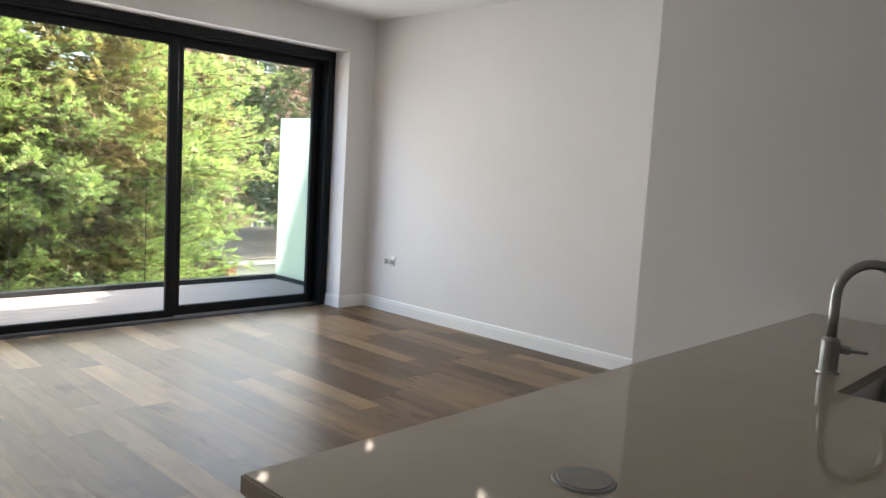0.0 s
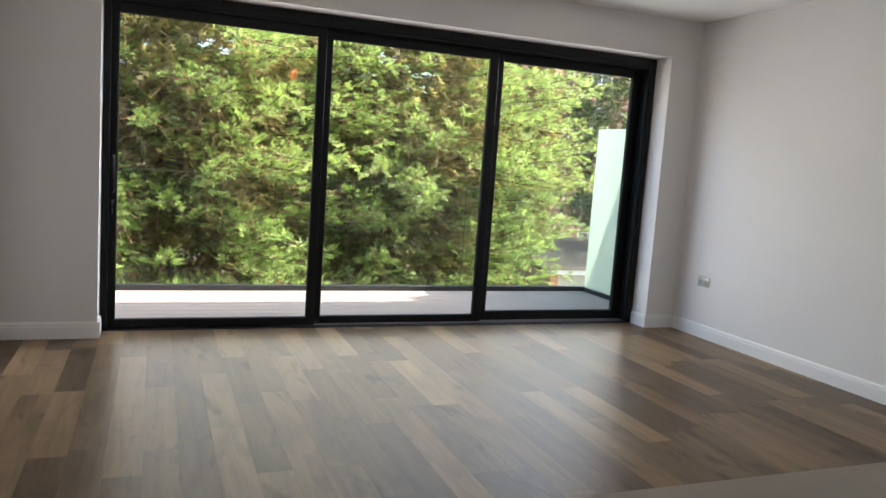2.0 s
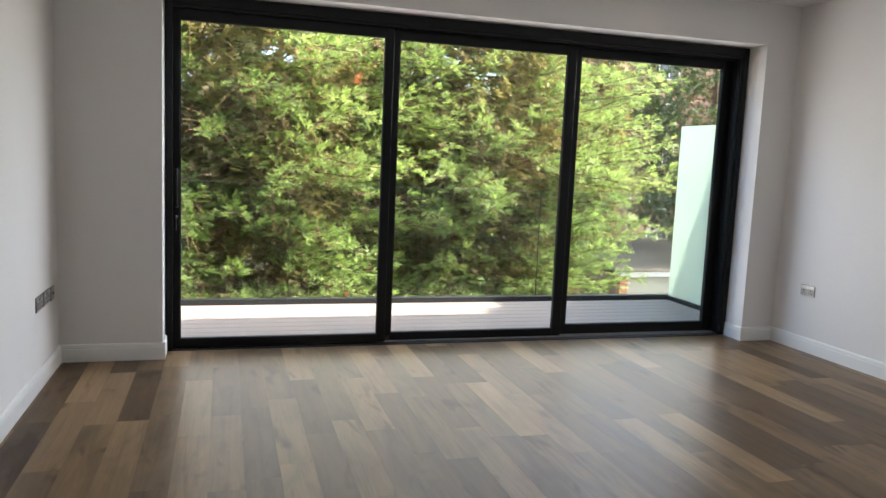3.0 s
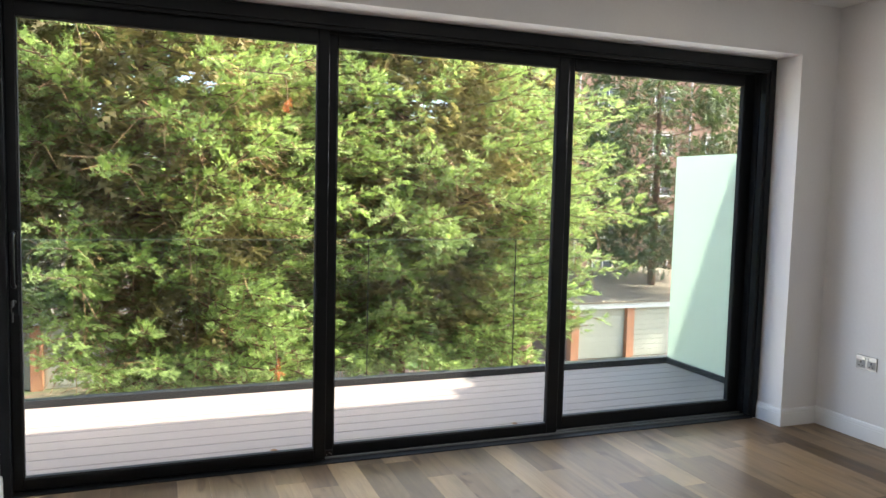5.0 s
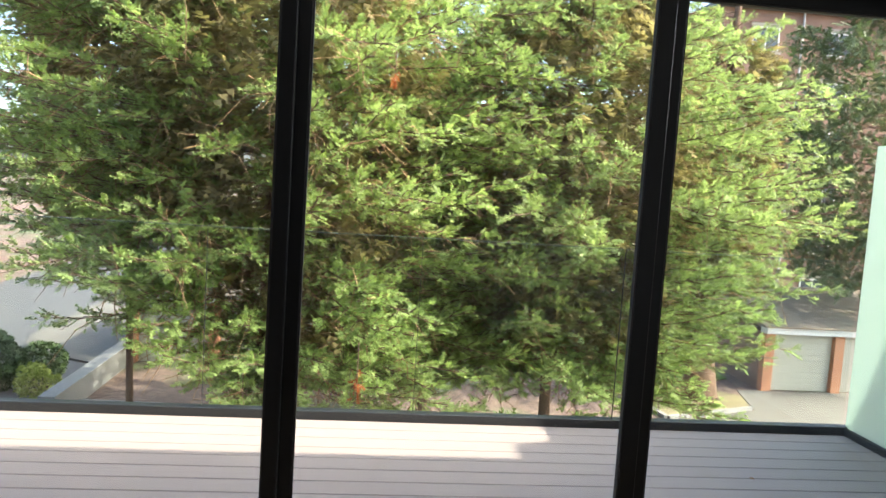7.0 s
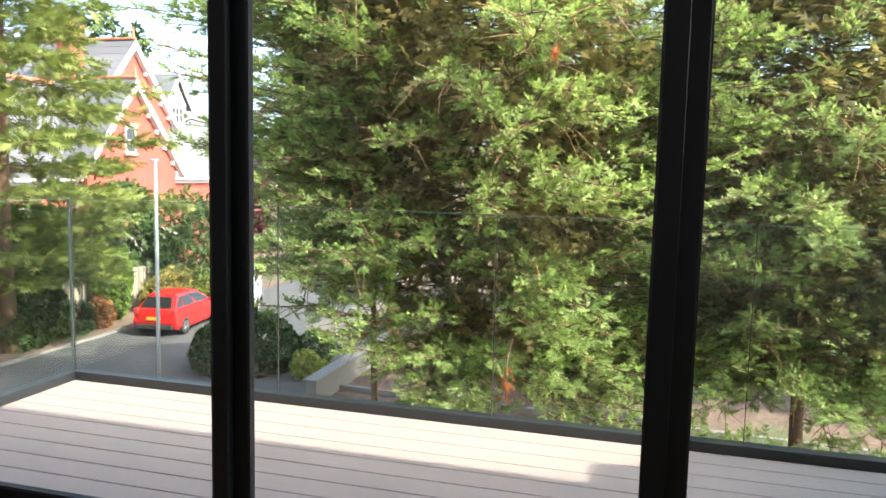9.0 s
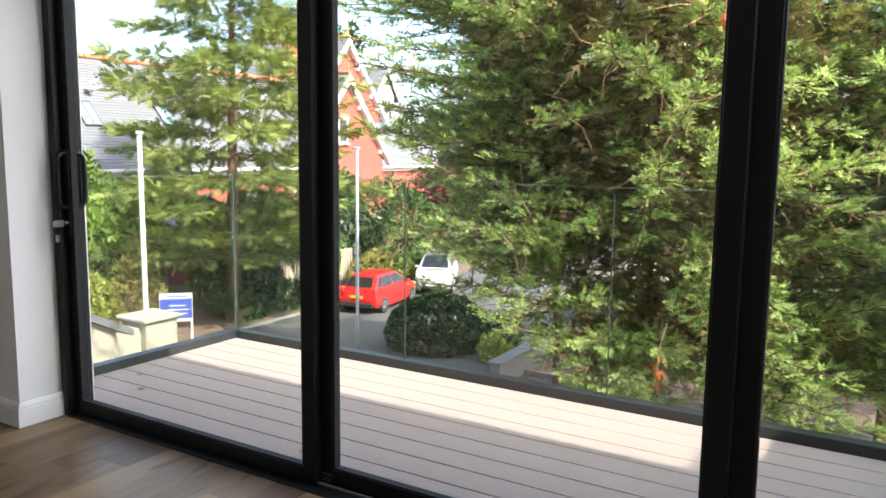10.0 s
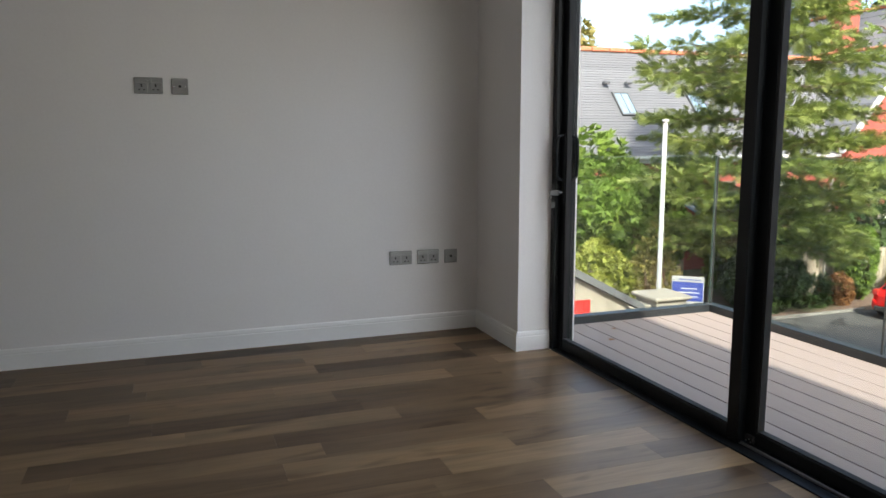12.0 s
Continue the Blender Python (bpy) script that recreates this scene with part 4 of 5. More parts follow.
def shrub(name, label, centre, radii, count, leaf, size, seed, template=None, stems=6, category="shrub", flat=False, lump=0.22):
    """A bush whose leaves fill an uneven shell down to the ground."""
    rng = np.random.default_rng(seed)
    ob = thing(name, label, category)
    c, r = np.array(centre, float), np.array(radii, float)
    v = rng.normal(0, 1, (count, 3))
    v /= np.linalg.norm(v, axis=1, keepdims=True)
    if flat:
        v[:, 2] = np.abs(v[:, 2])
    waves = rng.normal(0, 2.4, (5, 3))
    ph = rng.uniform(0, 6, 5)
    bump = 1 + lump * np.sin(v @ waves.T + ph).mean(1) * 2
    depth = 1 - np.abs(rng.normal(0, 0.16 if lump > 0.1 else 0.05, count))
    pos = c + v * r * (bump * depth)[:, None]
    pos[:, 2] = np.maximum(pos[:, 2], G + 0.02)
    xd = v * 0.8 + rng.normal(0, 0.6, (count, 3)) + np.array((0, 0, 0.15))
    up = v + rng.normal(0, 0.5, (count, 3)) + np.array((0, 0, 0.4))
    scatter("leaves", template or LEAF, pos, xd, up, size * rng.uniform(0.7, 1.35, count), leaf, ob)
    runs = []
    for k in range(stems):
        a = 2 * math.pi * k / max(stems, 1) + rng.uniform(0, 1)
        foot = np.array((c[0] + 0.12 * r[0] * math.cos(a), c[1] + 0.12 * r[1] * math.sin(a), G - 0.05))
        tip = c + np.array((0.6 * r[0] * math.cos(a), 0.6 * r[1] * math.sin(a), 0.5 * r[2]))
        mid = (foot + tip) / 2 + np.array((0.1 * math.cos(a), 0.1 * math.sin(a), 0.1 * r[2]))
        w = 0.03 + 0.02 * r[0]
        runs.append(([foot, mid, tip], [w, w * 0.7, w * 0.25]))
    if runs:
        bars("stems", runs, 6, BARK, ob)
    return ob


def broadleaf(name, label, x, y, base_r, crown_c, crown_r, count, leaf, size, seed):
    """A broad tree: trunk, forked limbs, a crown of leaf clumps with gaps."""
    rng = np.random.default_rng(seed)
    ob = thing(name, label, "tree")
    c, r = np.array(crown_c, float), np.array(crown_r, float)
    foot, fork = np.array((x, y, G - 0.1)), np.array((x, y, c[2] - r[2] * 0.8))
    bars("trunk", [([foot, (foot + fork) / 2, fork], [base_r * 1.2, base_r, base_r * 0.8])], 10, BARK, ob)
    runs, P, X, U = [], [], [], []
    clumps = 46
    for k in range(clumps):
        v = rng.normal(0, 1, 3)
        v /= np.linalg.norm(v)
        tip = c + v * r * rng.uniform(0.45, 1.0)
        mid = (fork + tip) / 2 + rng.normal(0, 0.15, 3) * r
        runs.append(([fork, mid, tip], [base_r * 0.4, base_r * 0.2, 0.02]))
        m = count // clumps
        w = rng.normal(0, 1, (m, 3))
        w /= np.linalg.norm(w, axis=1, keepdims=True)
        P.append(tip + w * rng.uniform(0.3, 1.0, (m, 1)) * r.mean() * 0.27)
        X.append(w + rng.normal(0, 0.5, (m, 3)))
        U.append(w * 0.5 + np.array((0, 0, 0.7)) + rng.normal(0, 0.4, (m, 3)))
    bars("limbs", runs, 6, BARK, ob)
    P, X, U = np.concatenate(P), np.concatenate(X), np.concatenate(U)
    scatter("crown", LEAF, P, X, U, size * rng.uniform(0.7, 1.3, len(P)), leaf, ob)
    return ob


conifer("cypress_tree", "large spreading cypress with bright green sprays and bare brown twigs", -8.8, 0.4, 7.6, -1.5, 4.8, 0.10, 600, 3, CYPRESS, style="plume", spr=0.12, clumps=0.13, sprigs=5, front=0.0, twigs=16, lift=2.3, bias=1.8, inner=7500)
conifer("cypress_tree", "tall spreading cypress with green sprays behind the balcony", -10.7, 5.4, 6.5, -1.6, 4.9, 0.12, 540, 8, CYPRESS2, style="plume", spr=0.14, clumps=0.14, sprigs=5, front=-0.2, twigs=12, bias=1.7, inner=6500)
conifer("cypress_tree", "dense cypress standing behind the spreading one", -16.0, 3.6, 9.8, -1.6, 5.4, 0.12, 240, 9, CYPRESS, spr=0.42, clumps=2.2, sprigs=12, front=0.0, twigs=4, lift=0.6, paw=0.6, bias=1.5)
conifer("cypress_tree", "shaded cypress at the edge of the driveway", -14.2, -3.2, 8.8, -0.6, 3.9, 0.075, 270, 19, CYPRESS, style="plume", spr=0.19, clumps=0.17, sprigs=6, front=0.3, twigs=5, bias=1.5, inner=4500)
conifer("cypress_tree", "pale green cypress with a flared trunk on a dry grass island", -19.7, 12.7, 9.5, -1.9, 3.0, 0.42, 200, 21, CYPRESS2, style="plume", spr=0.20, clumps=0.16, sprigs=6, front=-0.5, twigs=3, bias=1.3, inner=2500)
conifer("pine_tree", "dark pine with bare branches beside the garages", -23.0, 20.5, 10.5, -1.6, 4.8, 0.20, 190, 5, PINE, style="pine", spr=0.34, clumps=1.9, sprigs=11, twigs=14, paw=0.5)
conifer("cedar_tree", "tall cedar with flat tiers of yellow-green needles", -17.5, -17.1, 10.5, -2.6, 5.2, 0.26, 150, 14, CEDAR, style="tiers", spr=0.36, clumps=2.4, sprigs=14, twigs=5, peak=0.22, bias=1.05, paw=0.46)


def dead_sprig(at, seed):
    rng = np.random.default_rng(seed)
    ob = thing("dead_sprig", "dead orange sprig hanging in the cypress", "dead foliage", "dead sprigs")
    n = 16
    pos = np.array(at) + rng.normal(0, 1, (n, 3)) * np.array((0.03, 0.02, 0.075))
    xd = np.array((0.2, 0, -1.0)) + rng.normal(0, 0.35, (n, 3))
    scatter("sprays", SPRAY_SMALL, pos, xd, rng.normal(0, 1, (n, 3)) + np.array((1, 0, 0)), 0.06 * rng.uniform(0.7, 1.3, n), DEADLEAF, ob)
    p = np.array(at)
    bars("twig", [([p + np.array((-0.25, 0, 0.35)), p + np.array((-0.05, 0, 0.2)), p + np.array((0, 0, -0.12))], [0.006, 0.005, 0.003])], 5, BARK, ob)


dead_sprig((-4.75, 2.05, 2.40), 1)
dead_sprig((-3.98, 1.84, -0.44), 2)

# ---- shrubs and planting ----
shrub("hedge_dome", "clipped dark green domed bush beside the driveway", (-18.4, -9.0, G + 0.5), (1.65, 1.65, 1.15), 5200, HEDGE, 0.13, 1, stems=3, category="bush", lump=0.03)
shrub("hedge_dome", "small clipped dark green ball bush", (-19.4, -7.1, G + 0.5), (0.6, 0.6, 0.55), 1000, HEDGE, 0.11, 2, stems=3, category="bush", lump=0.03)
shrub("shrub", "pale variegated low shrub by the garden wall", (-17.9, -6.6, G + 0.35), (0.6, 0.55, 0.45), 700, YELLOWLEAF, 0.10, 3)
shrub("laurel_shrub", "tall bright green laurel shrub in front of the brick house", (-13.4, -19.8, G + 2.6), (2.5, 1.6, 2.9), 6500, LAUREL, 0.26, 4, lump=0.35)
shrub("shrub", "yellow-leaved shrub by the fence", (-11.9, -18.2, G + 1.2), (1.2, 0.9, 1.3), 1700, YELLOWLEAF, 0.2, 5)
shrub("shrub", "dark green shrub under the cedar", (-18.3, -17.6, G + 0.9), (1.7, 1.1, 1.5), 2600, DARKLEAF, 0.18, 6)
shrub("shrub", "bright green ivy-covered stump by the fence", (-22.9, -17.4, G + 1.35), (0.7, 0.6, 1.5), 1700, LAUREL, 0.16, 7)
shrub("shrub", "russet leaved shrub in the planting bed", (-21.4, -17.0, G + 0.5), (0.6, 0.5, 0.6), 700, BROWNLEAF, 0.13, 8)
shrub("shrub", "olive green shrub beside the red car", (-25.6, -17.0, G + 0.8), (1.1, 0.8, 1.0), 1500, AUTUMN, 0.16, 9)
shrub("shrub", "dark spiky shrub in the planting bed", (-20.2, -17.1, G + 0.45), (0.9, 0.6, 0.6), 900, DARKLEAF, 0.2, 10, template=SPRAY_SMALL)
shrub("shrub", "dark evergreen behind the parked red car", (-28.5, -17.4, G + 2.0), (2.6, 1.4, 2.4), 3000, DARKLEAF, 0.34, 11, template=SPRAY, lump=0.4)
shrub("shrub", "yellow-green shrub in front of the red car", (-27.3, -16.6, G + 0.7), (0.7, 0.6, 0.8), 800, YELLOWLEAF, 0.15, 12)
shrub("bamboo", "thin bamboo clump by the white pole", (-13.4, -17.2, G + 1.3), (0.7, 0.5, 1.9), 1200, AUTUMN, 0.16, 13, template=SPRAY_SMALL, stems=12)
shrub("laurel_shrub", "green laurel rising behind the fence", (-21.0, -20.2, G + 2.1), (2.6, 1.2, 2.3), 3800, LAUREL, 0.26, 17, lump=0.35)
shrub("laurel_shrub", "dark evergreen shrub rising behind the fence", (-26.5, -20.0, G + 2.2), (2.4, 1.2, 2.6), 3000, DARKLEAF, 0.28, 18, lump=0.35)
broadleaf("plum_tree", "small purple-leaved plum tree", -34.0, -18.2, 0.10, (-34.0, -18.2, -0.9), (1.7, 1.6, 1.9), 2600, PLUM, 0.22, 31)
broadleaf("oak_tree", "broad tree with turning leaves behind the slate roof", -17.0, -41.0, 0.45, (-17.0, -41.0, 8.2), (6.5, 5.0, 4.2), 7600, AUTUMN, 0.55, 32)
broadleaf("oak_tree", "distant green tree behind the gabled house", -52.0, -44.0, 0.5, (-52.0, -44.0, 7.5), (6.0, 5.0, 6.5), 5200, DARKLEAF, 0.6, 33)
shrub("low_foliage", "low dark shrub at the foot of the cypress", (-11.8, 4.2, G + 0.9), (1.2, 1.4, 0.8), 1200, CYPRESS2, 0.2, 15, template=SPRAY)
shrub("low_foliage", "low juniper under the trees", (-9.2, 3.2, G + 1.2), (1.6, 2.4, 0.7), 1500, CYPRESS2, 0.2, 16, template=SPRAY)

# ---- garages, houses ----
def window_unit(parent, at, w, h, facing, bars_x=1, bars_z=1, sill=True):
    """A white window on a wall facing '+x' or '+y': frame, glazing, bars, sill."""
    fr = new("window")
    fr.parent = parent
    t = 0.07
    def b(u0, d0, v0, u1, d1, v1):
        return (at[0] + d0, at[1] + u0, at[2] + v0, at[0] + d1, at[1] + u1, at[2] + v1) if facing == "+x" else (at[0] + u0, at[1] + d0, at[2] + v0, at[0] + u1, at[1] + d1, at[2] + v1)
    bm = boxes(b(-w / 2, -0.05, -h / 2, -w / 2 + t, 0.05, h / 2), b(w / 2 - t, -0.05, -h / 2, w / 2, 0.05, h / 2), b(-w / 2 + t, -0.05, h / 2 - t, w / 2 - t, 0.05, h / 2), b(-w / 2 + t, -0.05, -h / 2, w / 2 - t, 0.05, -h / 2 + t))
    for k in range(bars_x):
        u = -w / 2 + w * (k + 1) / (bars_x + 1)
        box(bm, *b(u - 0.025, -0.04, -h / 2 + t, u + 0.025, 0.04, h / 2 - t))
    for k in range(bars_z):
        v = -h / 2 + h * (k + 1) / (bars_z + 1)
        box(bm, *b(-w / 2 + t, -0.035, v - 0.025, w / 2 - t, 0.035, v + 0.025))
    part("frame", bm, WHITEWOOD, fr)
    part("pane", boxes(b(-w / 2 + 0.02, -0.03, -h / 2 + 0.02, w / 2 - 0.02, 0.0, h / 2 - 0.02)), WINDOWDARK, fr)
    if sill:
        part("sill", boxes(b(-w / 2 - 0.12, -0.05, -h / 2 - 0.14, w / 2 + 0.12, 0.14, -h / 2), b(-w / 2 - 0.12, -0.05, h / 2, w / 2 + 0.12, 0.08, h / 2 + 0.2)), STONE, fr)
    return fr


def garage_block(label, x, y0, doors, wd, eave, roof_rise, depth, seed):
    """A row of lock-up garages that face +x."""
    ob = thing("garage_block", label, "garage", at=(0, 0, 0))
    n = doors
    pier = 0.35
    total = n * wd + (n + 1) * pier
    part("back_wall", boxes((x - depth, y0, G, x - depth + 0.2, y0 + total, G + eave)), BROWNBRICK, ob)
    for k in range(2):
        y = y0 + (total - pier) * k
        part("side_wall", boxes((x - depth + 0.2, y, G, x - 0.3, y + pier, G + eave)), BROWNBRICK, ob)
    for k in range(n + 1):
        y = y0 + k * (wd + pier)
        part("brick_pier", boxes((x - 0.3, y, G, x, y + pier, G + eave), bevel=0.01), ORANGEBRICK, ob)
    part("lintel", boxes((x - 0.3, y0 - 0.05, G + eave, x + 0.12, y0 + total + 0.05, G + eave + 0.22), bevel=0.01), WHITEWOOD, ob, "white fascia board")
    bm = bmesh.new()
    prism(bm, [(x + 0.2, G + eave + 0.22), (x + 0.2, G + eave + 0.27), (x - depth - 0.1, G + eave + 0.27 + roof_rise), (x - depth - 0.1, G + eave + 0.2)], "y", y0 - 0.15, y0 + total + 0.15)
    roof = part("roof", bm, TILES, ob, "weathered brown sheet roof")
    for k in range(n):
        y = y0 + pier + k * (wd + pier)
        d = part("garage_door", boxes((x - 0.22, y + 0.01, G + 0.02, x - 0.18, y + wd - 0.01, G + eave - 0.02), bevel=0.004), CREAMDOOR, ob, "cream up-and-over garage door")
        for j in range(9):
            z = G + 0.12 + j * (eave - 0.2) / 9
            part("rib", boxes((x - 0.18, y + 0.06, z, x - 0.165, y + wd - 0.06, z + (eave - 0.2) / 9 - 0.05)), CREAMDOOR, d)
    return ob


garage_block("row of brick garages with cream doors and a brown roof", -20.9, 15.45, 3, 2.15, 2.0, 0.75, 5.0, 1)
garage_block("low row of garages with cream doors under the trees", -21.6, -5.5, 3, 2.2, 2.05, 0.15, 5.0, 2)


def brick_flats():
    ob = thing("apartment_building", "brown brick apartment building behind the trees", "apartment building")
    x, y0, y1, z1 = -36.0, 20.0, 46.0, 11.5
    part("wall", boxes((x - 9, y0, G, x, y1, z1)), BROWNBRICK, ob)
    part("roof", boxes((x - 9.4, y0 - 0.4, z1, x + 0.4, y1 + 0.4, z1 + 0.35), bevel=0.03), LEADROOF, ob)
    for s in range(6):
        for k in range(6):
            window_unit(ob, (x + 0.02, y0 + 2.4 + k * 4.1, G + 1.7 + s * 2.65), 1.5, 1.25, "+x", 1, 0)
    for k in range(2):
        bm = bmesh.new()
        cyl(bm, (x + 0.12, y0 + 4.4 + 8.2 * k, G), (x + 0.12, y0 + 4.4 + 8.2 * k, z1), 0.06, n=8)
        part("downpipe", bm, POLE, ob)


brick_flats()


def slate_roof_plane(ob, name, corners, rows, material=None):
    """Courses of slate between an eave line (a, b) and a ridge line (d, c), each course lapping the one below."""
    a, b, c, d = (Vector(p) for p in corners)
    nrm = (b - a).cross(d - a).normalized()
    if nrm.z < 0:
        nrm = -nrm
    deck_ = bmesh.new()
    vs = [deck_.verts.new(p - nrm * k) for k in (0.0, 0.12) for p in (a, b, c, d)]
    for f in ((0, 1, 2, 3), (7, 6, 5, 4), (0, 4, 5, 1), (1, 5, 6, 2), (2, 6, 7, 3), (3, 7, 4, 0)):
        deck_.faces.new([vs[k] for k in f])
    roof = part(name, deck_, SLATE, ob, "grey slate roof slope")
    for i in range(rows):
        t0, t1 = i / rows, min(1.0, (i + 1.15) / rows)
        p, q, r, s = a.lerp(d, t0), b.lerp(c, t0), b.lerp(c, t1), a.lerp(d, t1)
        bm = bmesh.new()
        vs = [bm.verts.new(v) for v in (p + nrm * 0.028, q + nrm * 0.028, r + nrm * 0.012, s + nrm * 0.012, p + nrm * 0.004, q + nrm * 0.004)]
        bm.faces.new((vs[0], vs[1], vs[2], vs[3]))
        bm.faces.new((vs[4], vs[5], vs[1], vs[0]))
        part("slate_course", bm, SLATE, roof)
    return roof


def gabled_wing(ob, xc, y, half, z_foot, z_apex, depth, window_z=None, finial=True):
    """A gable that faces +y: brick face, white bargeboards with brackets, slate slopes behind."""
    bm = bmesh.new()
    prism(bm, [(xc - half, G), (xc + half, G), (xc + half, z_foot), (xc, z_apex), (xc - half, z_foot)], "y", y - depth, y)
    part("gable_wall", bm, REDBRICK, ob, "red brick gable wall")
    sl = (z_apex - z_foot) / half
    for s in (-1, 1):
        bm = bmesh.new()
        o = 0.5
        w = 0.42
        prism(bm, [(xc, z_apex + 0.35), (xc + s * (half + o), z_foot + 0.35 - o * sl), (xc + s * (half + o), z_foot + 0.35 - o * sl - w), (xc, z_apex + 0.35 - w * 1.25)], "y", y + 0.02, y + 0.34)
        part("bargeboard", bm, WHITEWOOD, ob, "white painted bargeboard")
        slate_roof_plane(ob, "roof_slope", [(xc + s * (half + o), y + 0.3, z_foot + 0.38 - o * sl), (xc + s * (half + o), y - depth, z_foot + 0.38 - o * sl), (xc, y - depth, z_apex + 0.40), (xc, y + 0.3, z_apex + 0.40)], 10)
        for k in range(4):
            t = 0.3 + 0.2 * k
            bx, bz = xc + s * (half * t), z_apex - (z_apex - z_foot) * t - 0.25
            part("bracket", boxes((bx - 0.08, y, bz - 0.12, bx + 0.08, y + 0.2, bz + 0.12), bevel=0.01), WHITEWOOD, ob)
    part("ridge", boxes((xc - 0.16, y - depth, z_apex + 0.36, xc + 0.16, y + 0.3, z_apex + 0.52), bevel=0.05), RIDGE, ob)
    if finial:
        bm = bmesh.new()
        tube(bm, [(xc, y + 0.15, z_apex + 0.45), (xc, y + 0.15, z_apex + 0.8), (xc, y + 0.15, z_apex + 1.15)], [0.1, 0.07, 0.01], 8)
        part("finial", bm, RIDGE, ob, "terracotta finial")
    if window_z is not None:
        window_unit(ob, (xc + 0.35, y + 0.03, window_z), 0.85, 1.35, "+y", 0, 1)


def gabled_house():
    ob = thing("house", "red brick house with slate roofs and white bargeboards", "house")
    # long range with the slate slope towards the flat
    x0, x1, ye, yr, ze, zr = -46.0, -4.0, -25.0, -29.5, 0.85, 5.75
    part("wall", boxes((x0, 2 * yr - ye, G, x1, ye - 0.1, ze)), REDBRICK, ob, "red brick wall")
    slate_roof_plane(ob, "roof_front", [(x0, ye + 0.25, ze - 0.2), (x1, ye + 0.25, ze - 0.2), (x1, yr, zr), (x0, yr, zr)], 40)
    slate_roof_plane(ob, "roof_back", [(x0, 2 * yr - ye - 0.25, ze - 0.2), (x1, 2 * yr - ye - 0.25, ze - 0.2), (x1, yr, zr), (x0, yr, zr)], 8)
    for k in range(42):
        xx = x0 + (x1 - x0) * k / 42
        part("ridge_tile", boxes((xx + 0.02, yr - 0.2, zr - 0.06, xx + 0.98, yr + 0.2, zr + 0.16), bevel=0.05), RIDGE, ob)
    part("gutter", boxes((x0, ye + 0.2, ze - 0.36, x1, ye + 0.36, ze - 0.2), bevel=0.03), WHITEWOOD, ob, "white gutter")
    part("fascia", boxes((x0, ye - 0.08, ze - 0.55, x1, ye + 0.05, ze - 0.30)), WHITEWOOD, ob)
    # roof windows and vents
    pitch = math.degrees(math.atan2(zr - ze, ye - yr))
    for sx in (-18.4, -22.6):
        sl = bpy.data.objects.new("roof_window", None)
        scene.collection.objects.link(sl)
        sl.parent = ob
        t = 0.42
        sl.matrix_basis = pose(sx, ye + (yr - ye) * t, ze + (zr - ze) * t + 0.1, -pitch, 0, 0)
        bm = boxes((-0.45, -0.75, 0, -0.37, 0.75, 0.1), (0.37, -0.75, 0, 0.45, 0.75, 0.1), (-0.37, -0.75, 0, 0.37, -0.66, 0.1), (-0.37, 0.66, 0, 0.37, 0.75, 0.1), (-0.02, -0.66, 0, 0.02, 0.66, 0.09))
        part("frame", bm, LEADROOF, sl)
        part("pane", boxes((-0.37, -0.66, 0.03, 0.37, 0.66, 0.06)), SKYGLASS, sl)
    for sx in (-17.8, -19.0):
        part("vent", boxes((sx - 0.15, -27.75, 4.0, sx + 0.15, -27.45, 4.12), bevel=0.02), LEADROOF, ob)
    for k in range(6):
        window_unit(ob, (-12.0 - 3.6 * k, ye - 0.06, -1.6), 1.1, 1.6, "+y", 1, 1)
    gabled_wing(ob, -33.2, -24.4, 3.6, 1.35, 5.65, 6.0, 2.7)
    gabled_wing(ob, -37.0, -27.4, 3.6, 4.2, 8.4, 7.0)
    # bay of white sash windows at the foot of the gable
    part("bay", boxes((-35.6, -24.4, G, -30.8, -23.4, -2.2), bevel=0.05), STONE, ob, "pale stone bay")
    for k in range(4):
        window_unit(ob, (-35.0 + 1.2 * k, -23.36, -3.2), 0.8, 1.5, "+y", 0, 1, False)
    # dormer
    part("dormer", boxes((-43.3, -31.0, 2.9, -41.1, -28.0, 5.4)), SLATE, ob, "slate-hung dormer")
    for e in (-1, 1):
        bm = bmesh.new()
        prism(bm, [(-42.2, 7.2), (-42.2 + e * 1.5, 5.1), (-42.2 + e * 1.5, 5.3), (-42.2, 7.45)], "y", -31.0, -27.8)
        part("dormer_roof", bm, SLATE, ob)
        bm = bmesh.new()
        prism(bm, [(-42.2, 7.1), (-42.2 + e * 1.45, 5.0), (-42.2 + e * 1.45, 5.35), (-42.2, 7.42)], "y", -27.8, -27.7)
        part("dormer_bargeboard", bm, WHITEWOOD, ob, "white painted bargeboard")
    bm = bmesh.new()
    prism(bm, [(-43.3, 5.4), (-41.1, 5.4), (-42.2, 7.0)], "y", -29.0, -28.0)
    part("dormer_gable", bm, WHITEWOOD, ob)
    window_unit(ob, (-42.2, -27.97, 4.5), 1.25, 1.5, "+y", 2, 2, False)
    # chimneys
    for cx, cy, cz in ((-35.0, -30.0, 9.2),):
        ch = part("chimney", boxes((cx - 0.6, cy - 0.45, 4.0, cx + 0.6, cy + 0.45, cz), (cx - 0.7, cy - 0.55, cz, cx + 0.7, cy + 0.55, cz + 0.2), bevel=0.02), REDBRICK, ob, "brick chimney")
        for dx in (-0.3, 0.3):
            bm = bmesh.new()
            cyl(bm, (cx + dx, cy, cz + 0.2), (cx + dx, cy, cz + 0.7), 0.14, 0.11, 10)
            part("chimney_pot", bm, RIDGE, ch)
    ob.location.z = -0.2


gabled_house()


